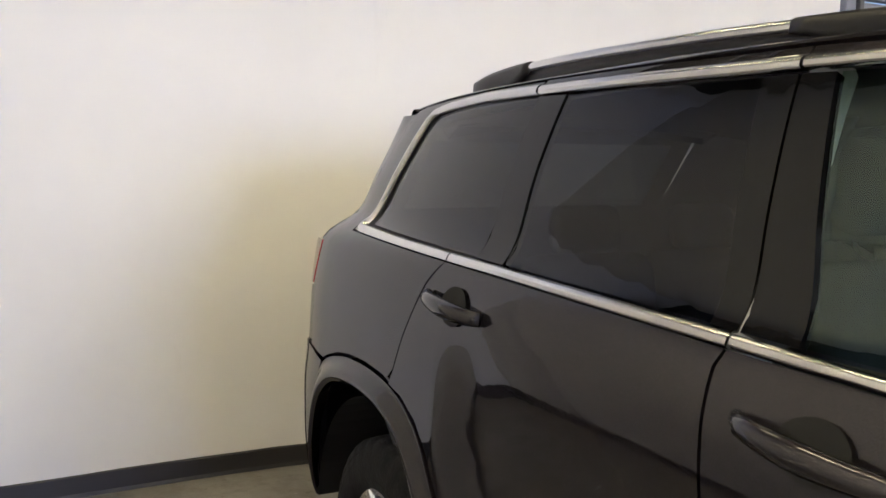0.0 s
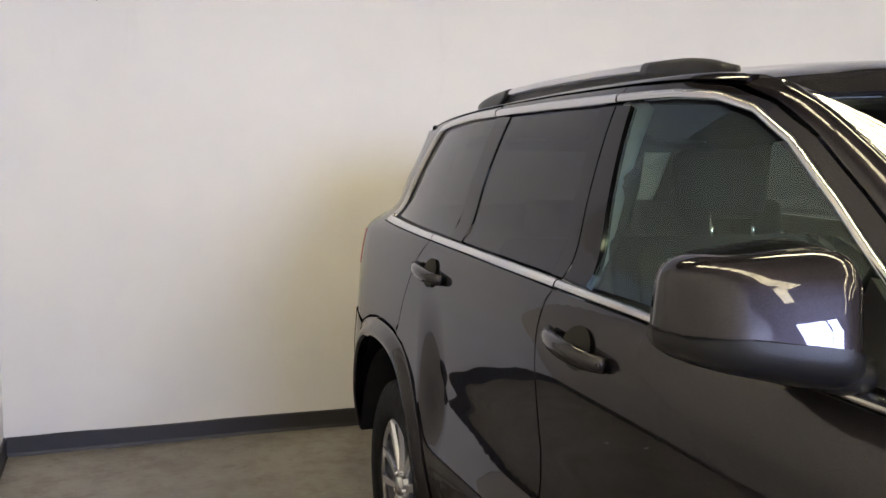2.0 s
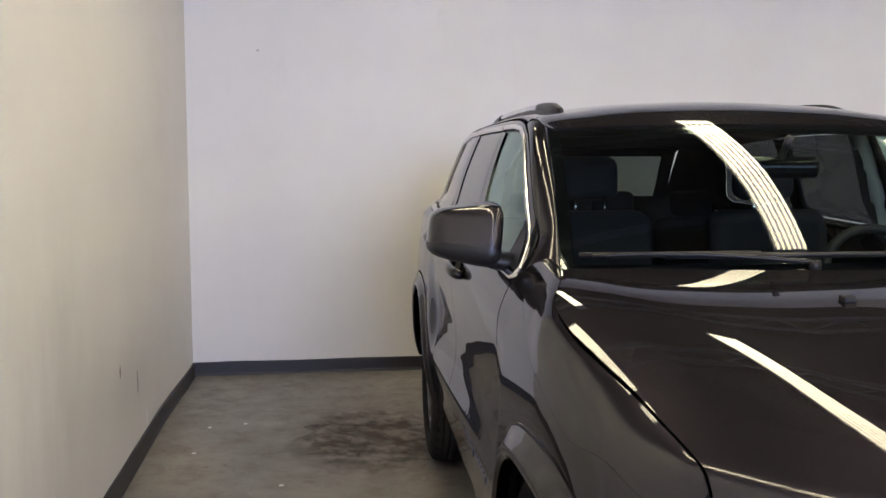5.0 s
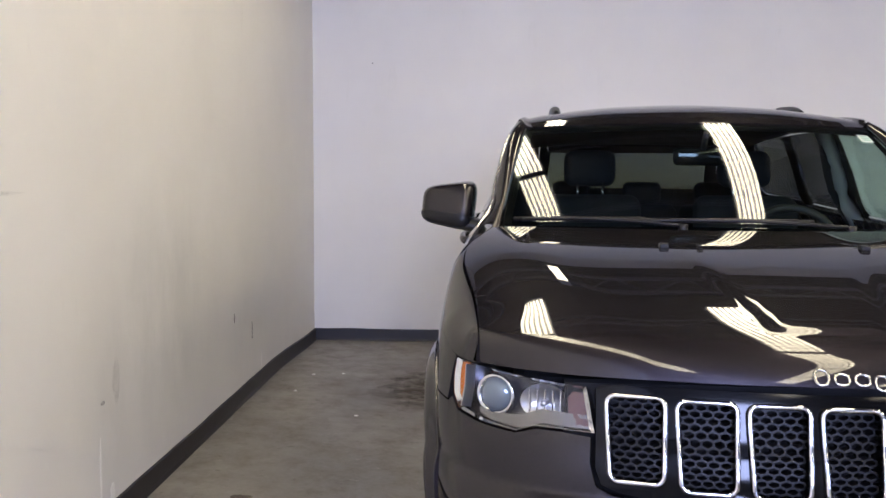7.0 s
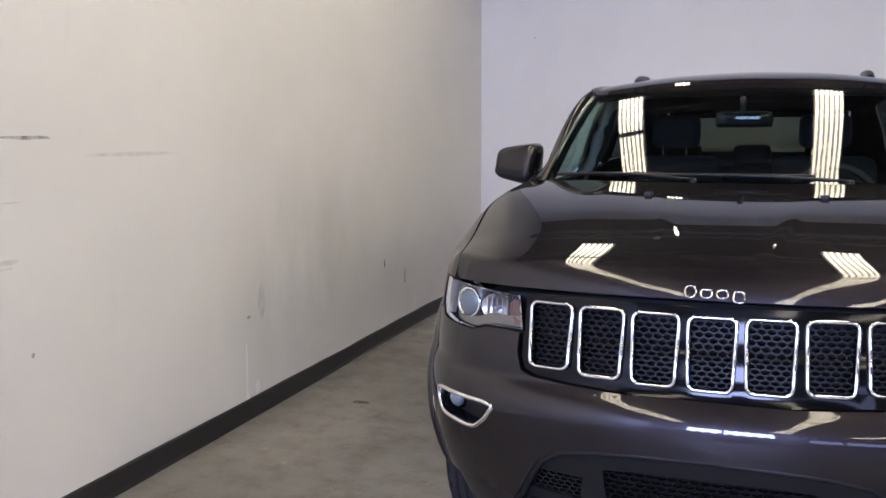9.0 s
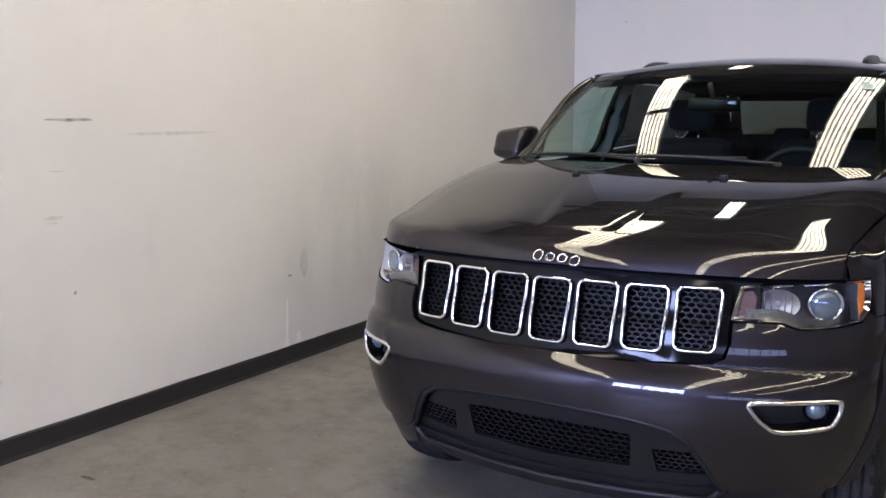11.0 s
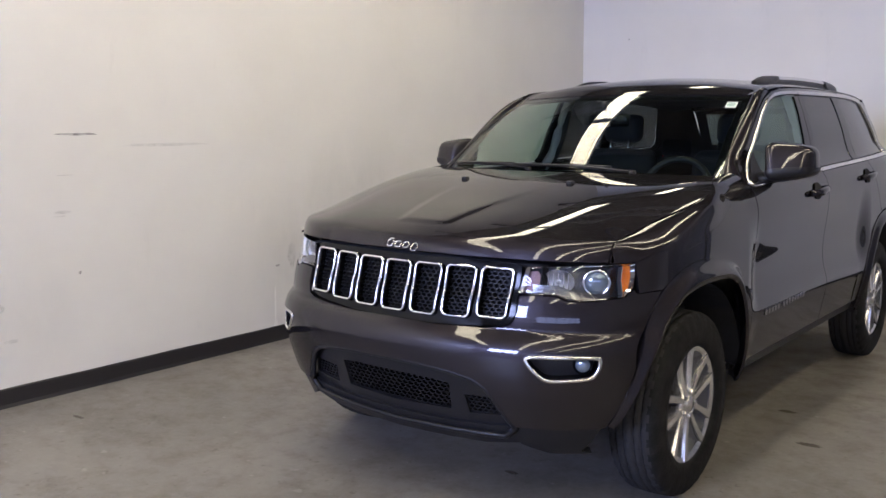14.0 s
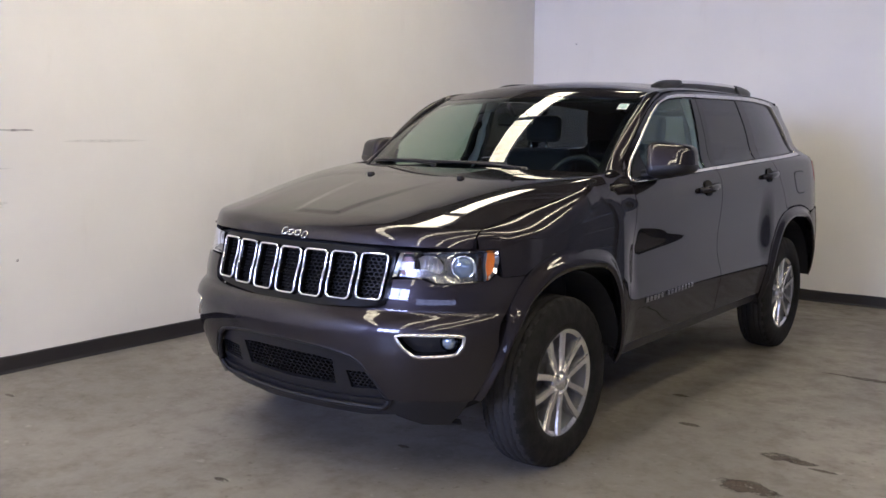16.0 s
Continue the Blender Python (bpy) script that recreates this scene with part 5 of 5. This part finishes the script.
def door_mirror(sg):
    cx, cy, cz = .990, -.585, 1.342

    def ring_at(dy, sx_, sz_, dz=0.0, z_lo=-1.0, z_hi=1.0):
        """One slice of the shell: a rounded box that gets lower towards its outer end."""
        out = []
        for i in range(56):
            a = i * math.tau / 56
            ca, sa = math.cos(a), math.sin(a)
            px = math.copysign(abs(ca) ** .42, ca) * sx_
            pz = math.copysign(abs(sa) ** .42, sa) * sz_
            pz = max(z_lo * .1, min(z_hi * .1, pz)) * .84
            pz *= 1 - .22 * px / .12
            fwd = max(0.0, -dy)
            out.append(Vector((sg * (cx + px * .93 - .010 * (pz / .1)), cy + dy * (1.45 if dy < 0 else .8) + (.008 + .45 * fwd) * (px / .12) + .3 * fwd * pz / .1, cz + pz + dz + .004 * px / .12)))
        return out
    shell = loft([ring_at(-.074, .060, .052, .004), ring_at(-.072, .078, .068, .004), ring_at(-.066, .092, .082, .003), ring_at(-.052, .104, .092, .002), ring_at(-.028, .111, .099), ring_at(0, .1145, .102), ring_at(.045, .1145, .102), ring_at(.066, .112, .099), ring_at(.070, .107, .094), ring_at(.064, .102, .090)], paint, "door_mirror", car, "body-coloured mirror with black lower half")
    loft([ring_at(-.077, .060, .052, .004, -1, -.34), ring_at(-.074, .080, .070, .004, -1, -.38), ring_at(-.068, .094, .084, .003, -1, -.40), ring_at(-.054, .106, .094, .002, -1, -.42), ring_at(-.029, .113, .101, 0, -1.1, -.44), ring_at(0, .1165, .104, 0, -1.1, -.45), ring_at(.045, .1165, .104, 0, -1.1, -.45), ring_at(.068, .114, .101, 0, -1.1, -.45)], black_plastic, "lower_shell", shell, "black plastic lower shell")
    loft([ring_at(.0645, .101, .089), ring_at(.067, .097, .085)], chrome, "mirror_glass", shell, "silvered mirror glass")
    foot = [Vector((sg * a, b, c_)) for a, b, c_ in ((.868, -.655, 1.262), (.885, -.660, 1.262), (.915, -.664, 1.268), (.955, -.655, 1.282))]
    part("mirror_arm", sweep(foot, lambda f: .052 - .012 * f, 14, None, .58), black_plastic, shell, "black plastic arm", True)
    tri = [(-.80, belt(-.8) + .016), (-.70, 1.318), (-.625, 1.385), (-.60, belt(-.6) + .016)]
    panel("sail_trim", (lambda y, z: flank(y, z, .002)) if sg > 0 else (lambda y, z: mirror(flank(y, z, .002))), tri, black_plastic, shell, "black sail trim", step=.04, depth=.02)


for sg in (1, -1):
    door_mirror(sg)
    rail_x = .548
    bar = curve((.06, 1.746), (.10, 1.755), (.16, 1.769), (.24, 1.779), (.40, 1.785), (.7, 1.792), (1.0, 1.793), (1.33, 1.785), (1.5, 1.771), (1.60, 1.754))
    rail = loft([[Vector((sg * (rail_x + .018 * math.cos(a * math.tau / 12)), y, bar(y) - .015 + .015 * math.sin(a * math.tau / 12))) for a in range(12)] for y in np.linspace(.36, 1.36, 22)], satin_chrome, "roof_rail", car, "silver roof rail with dark end feet")
    loft([[Vector((sg * (rail_x + w_), y, z_)) for w_, z_ in ((-.013, roof_z(rail_x, y) - .01), (-.011, bar(y) - .024), (.011, bar(y) - .024), (.013, roof_z(rail_x, y) - .01))] for y in np.linspace(.34, 1.40, 22)], black_plastic, "rail_base", rail, "dark strip under the rail")
    for ya, yb in ((.055, .42), (1.62, 1.30)):
        rows = []
        for f in np.linspace(0, 1, 12):
            y = ya + (yb - ya) * f
            top = bar(y) + .0015
            base = roof_z(rail_x, y) - .012
            w = .021 * ease(-.15, .25, f)
            lo = base if f < .7 else base + (bar(y) - .025 - base) * ease(.7, 1.0, f) * .9
            rows.append([Vector((sg * (rail_x + w * cx_), y, lo + (top - lo) * cz_)) for cx_, cz_ in ((-1.15, 0), (-1.05, .45), (-.8, .85), (-.4, 1), (.4, 1), (.8, .85), (1.05, .45), (1.15, 0))])
        loft(rows, black_plastic, "rail_foot", rail, "dark plastic rail foot")

# washer jets on the hood
for sx in (-.28, .30):
    zz = hood_z(sx, -1.43)
    part("washer_jet", box(sx - .014, -1.445, zz - .004, sx + .014, -1.415, zz + .012, .004), black_plastic, hood, "small black washer jet")

# cowl and wipers
def cowl_at(s, v):
    y0 = -1.185 + .14 * s * s
    y, z = screen(s * .76, .03)
    a = Vector((s * .775, y0, hood_z(s * .775, y0) - .030))
    b = Vector((s * .76, y - .008, z - .004))
    return a.lerp(b, v)


sheet("cowl", cowl_at, 30, 6, black_plastic, car, "black plastic cowl", .02, (-1, 1), (0, 1), (0, 0, 1))
for px, tip, lift in ((.40, -.30, .060), (-.16, -.70, .075)):
    base = Vector((px, screen(px, 0)[0] - .03, 1.282))
    pts = []
    for i in range(15):
        f = i / 14
        x = px + (tip - px) * f
        y, z = screen(x, .035 + lift * math.sin(f * 2.2) * .6)
        pts.append(Vector((x, y - .012, z + .018)))
    w = part("wiper", sweep(pts, .008, 8, None, .8), black_plastic, car, "black wiper arm and blade", True)
    pts2 = []
    for i in range(15):
        f = i / 14
        x = px - .12 + (tip - .10 - px) * f
        y, z = screen(max(-.73, x), .05 + lift * .55)
        pts2.append(Vector((max(-.73, x), y - .006, z + .010)))
    part("blade", sweep(pts2, .006, 8, None, 1.3), black_plastic, w, "", True)
    part("pivot", cyl(Matrix.Translation(pts[0]) @ pose(0, 0, -.01), .016, .03, 12), black_plastic, w, "", True)


# --- cabin ---
def cushion(name, x0, y0, z0, x1, y1, z1, mat, parent, lean=0.0, bevel=.05, label=""):
    bm = box(x0, y0, z0, x1, y1, z1, bevel, 4)
    for v in bm.verts:
        v.co.y += lean * (v.co.z - z0)
    return part(name, bm, mat, parent, label, True)


for sx in (.37, -.37):
    seat = cushion("front_seat", sx - .25, -.42, .52, sx + .25, .16, .70, seat_cloth, car, 0, .06, "black cloth front seat")
    cushion("backrest", sx - .245, .12, .62, sx + .245, .25, 1.36, seat_cloth, seat, .18, .06)
    cushion("headrest", sx - .125, .30, 1.40, sx + .125, .40, 1.575, seat_cloth, seat, .1, .045)
    for px in (-.06, .06):
        part("headrest_post", cyl(pose(sx + px, .30, 1.37), .006, .10, 10), chrome, seat, "bright steel headrest post", True)
bench = cushion("rear_seat", -.62, .62, .55, .62, 1.1, .75, seat_cloth, car, 0, .06, "black cloth rear bench")
for sx in (-.41, .0, .41):
    cushion("backrest", sx - .20, 1.05, .68, sx + .20, 1.17, 1.28, seat_cloth, bench, .2, .05)
    cushion("headrest", sx - .11, 1.20, 1.28, sx + .11, 1.27, 1.41, seat_cloth, bench, .1, .035)
cushion("dashboard", -.70, -1.06, .80, .70, -.55, 1.195, cabin_black, car, 0, .06, "black moulded dashboard")
wheel_m = Matrix.Translation((.37, -.50, 1.165)) @ pose(0, 0, 0, 66)
steer = part("steering_wheel", sweep([wheel_m @ Vector((math.cos(a * math.tau / 40) * .185, math.sin(a * math.tau / 40) * .185, 0)) for a in range(40)], .016, 10, None, 1, True), cabin_black, car, "black steering wheel", True)
for a in (0, math.pi, -math.pi / 2):
    part("wheel_spoke", sweep([wheel_m @ Vector((0, 0, -.01)), wheel_m @ Vector((math.cos(a) * .18, math.sin(a) * .18, 0))], .016, 8), cabin_black, steer, "", True)
rm = cushion("rear_view_mirror", -.115, -.56, 1.500, .125, -.525, 1.568, black_gloss, car, 0, .02, "black rear-view mirror")
part("mirror_stem", sweep([(0, -.54, 1.55), (0, -.575, 1.60), (0, -.60, 1.625)], .012, 8), cabin_black, rm, "", True)
sheet("headliner", lambda s, v: roof_at(s * 1.04, v * .97 + .02) - Vector((0, 0, .05)), 20, 20, cabin_roof, car, "grey fabric headliner", 0, (-1, 1), (0, 1), (0, 0, -1))
part("cabin_floor", box(-.75, -1.0, .43, .75, 2.15, .50), cabin_black, car)
part("cargo_cover", box(-.66, 1.20, .98, .66, 2.10, 1.02), cabin_black, car, "black cargo cover")
for sg in (1, -1):
    part("b_pillar_lining", sweep([Vector((sg * (side_x(.2, z) - .05), .20 + .04 * (z - 1.2), z)) for z in np.linspace(1.2, 1.67, 8)], .035, 8), cabin_grey, car, "light grey inner pillar trim", True)
    part("seat_belt", sweep([Vector((sg * (side_x(.2, z) - .09), .20, z)) for z in np.linspace(.9, 1.60, 8)], .022, 6, None, .2), seat_cloth, car, "", True)

# windscreen stickers
stick = panel("sticker", lambda s, v: screen_at(s, v) + Vector((0, -.002, .003)), [(.875, .80), (.945, .80), (.945, .885), (.875, .885)], sticker_white, windscreen, "white and green service sticker", step=.03, depth=0)
for i in range(3):
    v0 = .815 + i * .022
    panel("sticker_bar", lambda s, v: screen_at(s, v) + Vector((0, -.003, .0045)), [(.885, v0), (.935, v0), (.935, v0 + .011), (.885, v0 + .011)], sticker_green, stick, "plain green print bar", step=.02, depth=0)


# ---- marks on walls and floor ----
def smudge(name, pts, mat, label, category, place, h=.0015):
    """A thin irregular patch lying on a wall (given as y, z or x, z) or on the floor (x, y)."""
    bm = blob(pts, 0, h)
    ob = link_mesh(name, bm, mat)
    ob.matrix_world = place
    return tagged(ob, label, category)


def ragged(cx, cy, rx, ry, seed, n=34, rough=.35):
    out = []
    for i in range(n):
        a = i * math.tau / n
        k = 1 + rough * noise.noise((math.cos(a) * 1.7 + seed, math.sin(a) * 1.7, seed * .37)) + rough * .6 * noise.noise((math.cos(a) * 5 + seed, math.sin(a) * 5, seed))
        out.append((cx + math.cos(a) * rx * k, cy + math.sin(a) * ry * k))
    return out


ON_WEST = Matrix(((0, 0, 1, 0), (1, 0, 0, 0), (0, 1, 0, 0), (0, 0, 0, 1)))
ON_NORTH = Matrix(((1, 0, 0, 0), (0, 0, -1, 0), (0, 1, 0, 0), (0, 0, 0, 1)))
WEST_MARKS = (
    ("scuff_mark", -5.752, 1.466, .125, .0065, scuff, "long grey scuff on the painted wall"),
    ("scuff_mark", -5.17, 1.400, .33, .010, faint, "thin faint grey scuff on the painted wall"),
    ("scuff_mark", -5.83, 1.250, .055, .003, faint, "short thin faint grey scuff on the painted wall"),
    ("scuff_mark", -5.855, 1.053, .050, .011, faint, "short faint grey rub on the painted wall"),
    ("scuff_mark", -5.870, 1.031, .036, .005, faint, "short faint grey rub on the painted wall"),
    ("wall_dent", -5.770, .717, .007, .009, scuff, "small dark dent in the painted wall"),
    ("chip", -4.315, .573, .018, .007, scuff, "small scraped chip in the wall paint"),
    ("scuff_mark", -4.185, .640, .040, .09, faint, "faint grey upright smear on the painted wall"),
    ("scuff_mark", -6.23, .585, .032, .026, faint, "faint grey rub on the painted wall"),
    ("scuff_mark", -6.18, .407, .045, .013, faint, "faint grey rub on the painted wall"),
    ("scuff_mark", -2.476, .598, .009, .028, scuff, "grey upright scuff on the painted wall"),
    ("scuff_mark", -2.080, .453, .011, .052, scuff, "grey upright scuff on the painted wall"),
    ("chip", -4.345, .295, .007, .135, caulk, "white vertical chip line in the wall paint"),
    ("chip", -4.243, .195, .020, .034, caulk, "white chipped plaster by the baseboard"),
    ("chip", -4.345, .175, .016, .026, caulk, "white chipped plaster by the baseboard"),
    ("chip", -1.853, .220, .014, .045, caulk, "white chipped plaster by the baseboard"),
)
for k, (nm, y, z, ry, rz, mt, lb) in enumerate(WEST_MARKS):
    smudge(nm, ragged(y, z, ry, rz, 1.1 + k * 1.37), mt, lb, "mark", ON_WEST)
smudge("wall_dot", ragged(.505, 2.354, .008, .007, 9.9), scuff, "small dark spot on the back wall", "mark", ON_NORTH)
for i, (sx, sy, rx, ry) in enumerate(((3.945, -4.80, .125, .07), (3.95, -4.355, .085, .05), (4.06, -4.37, .075, .032), (4.155, -4.42, .06, .014), (3.99, -2.70, .14, .035), (3.80, -2.69, .08, .012), (3.21, -3.70, .05, .022),
                                        (3.44, -4.16, .055, .022), (2.13, -6.075, .045, .016), (2.49, -5.29, .04, .016), (.39, -6.07, .05, .012), (.40, -3.87, .05, .03))):
    smudge("oil_stain", ragged(sx, sy, rx, ry, 11.3 + i * 1.7, 44, .55), stain, "dark ragged oil stain on the concrete", "stain", Matrix.Translation((0, 0, ground(sx, sy) + .001)), .001)

# brown damp blotch by the rear wheel, following the slab
outline = ragged(1.20, -1.62, .46, .72, 31.3, 60, .45)
bm = bmesh.new()
rings_ = [[bm.verts.new((1.20 + (x - 1.20) * f, -1.62 + (y + 1.62) * f, ground(1.20 + (x - 1.20) * f, -1.62 + (y + 1.62) * f) + .002)) for x, y in outline] for f in (.03, .15, .3, .45, .6, .75, .9, 1.0)]
for q, w in zip(rings_, rings_[1:]):
    for k in range(60):
        bm.faces.new((q[k], q[(k + 1) % 60], w[(k + 1) % 60], w[k]))
bm.faces.new(rings_[0])
bmesh.ops.recalc_face_normals(bm, faces=bm.faces)
tagged(link_mesh("damp_patch", bm, damp), "brown damp blotch on the concrete", "stain")
for sx, sy in ((.478, -1.443), (.285, -1.53), (.256, -2.0), (.716, -2.463)):
    smudge("plaster_crumb", ragged(sx, sy, .011, .008, sx * 9, 14), caulk, "small white plaster crumb on the concrete", "crumb", Matrix.Translation((0, 0, ground(sx, sy) + .0005)), .004)
ring_bm = sweep([(4.28 + math.cos(a * math.tau / 30) * .052, -4.49 + math.sin(a * math.tau / 30) * .022 * (1 + .2 * math.sin(a)), .0008) for a in range(30)], .0035, 6, None, .3, True)
tagged(link_mesh("dried_ring", ring_bm, faint), "pale dried ring mark on the concrete", "stain")
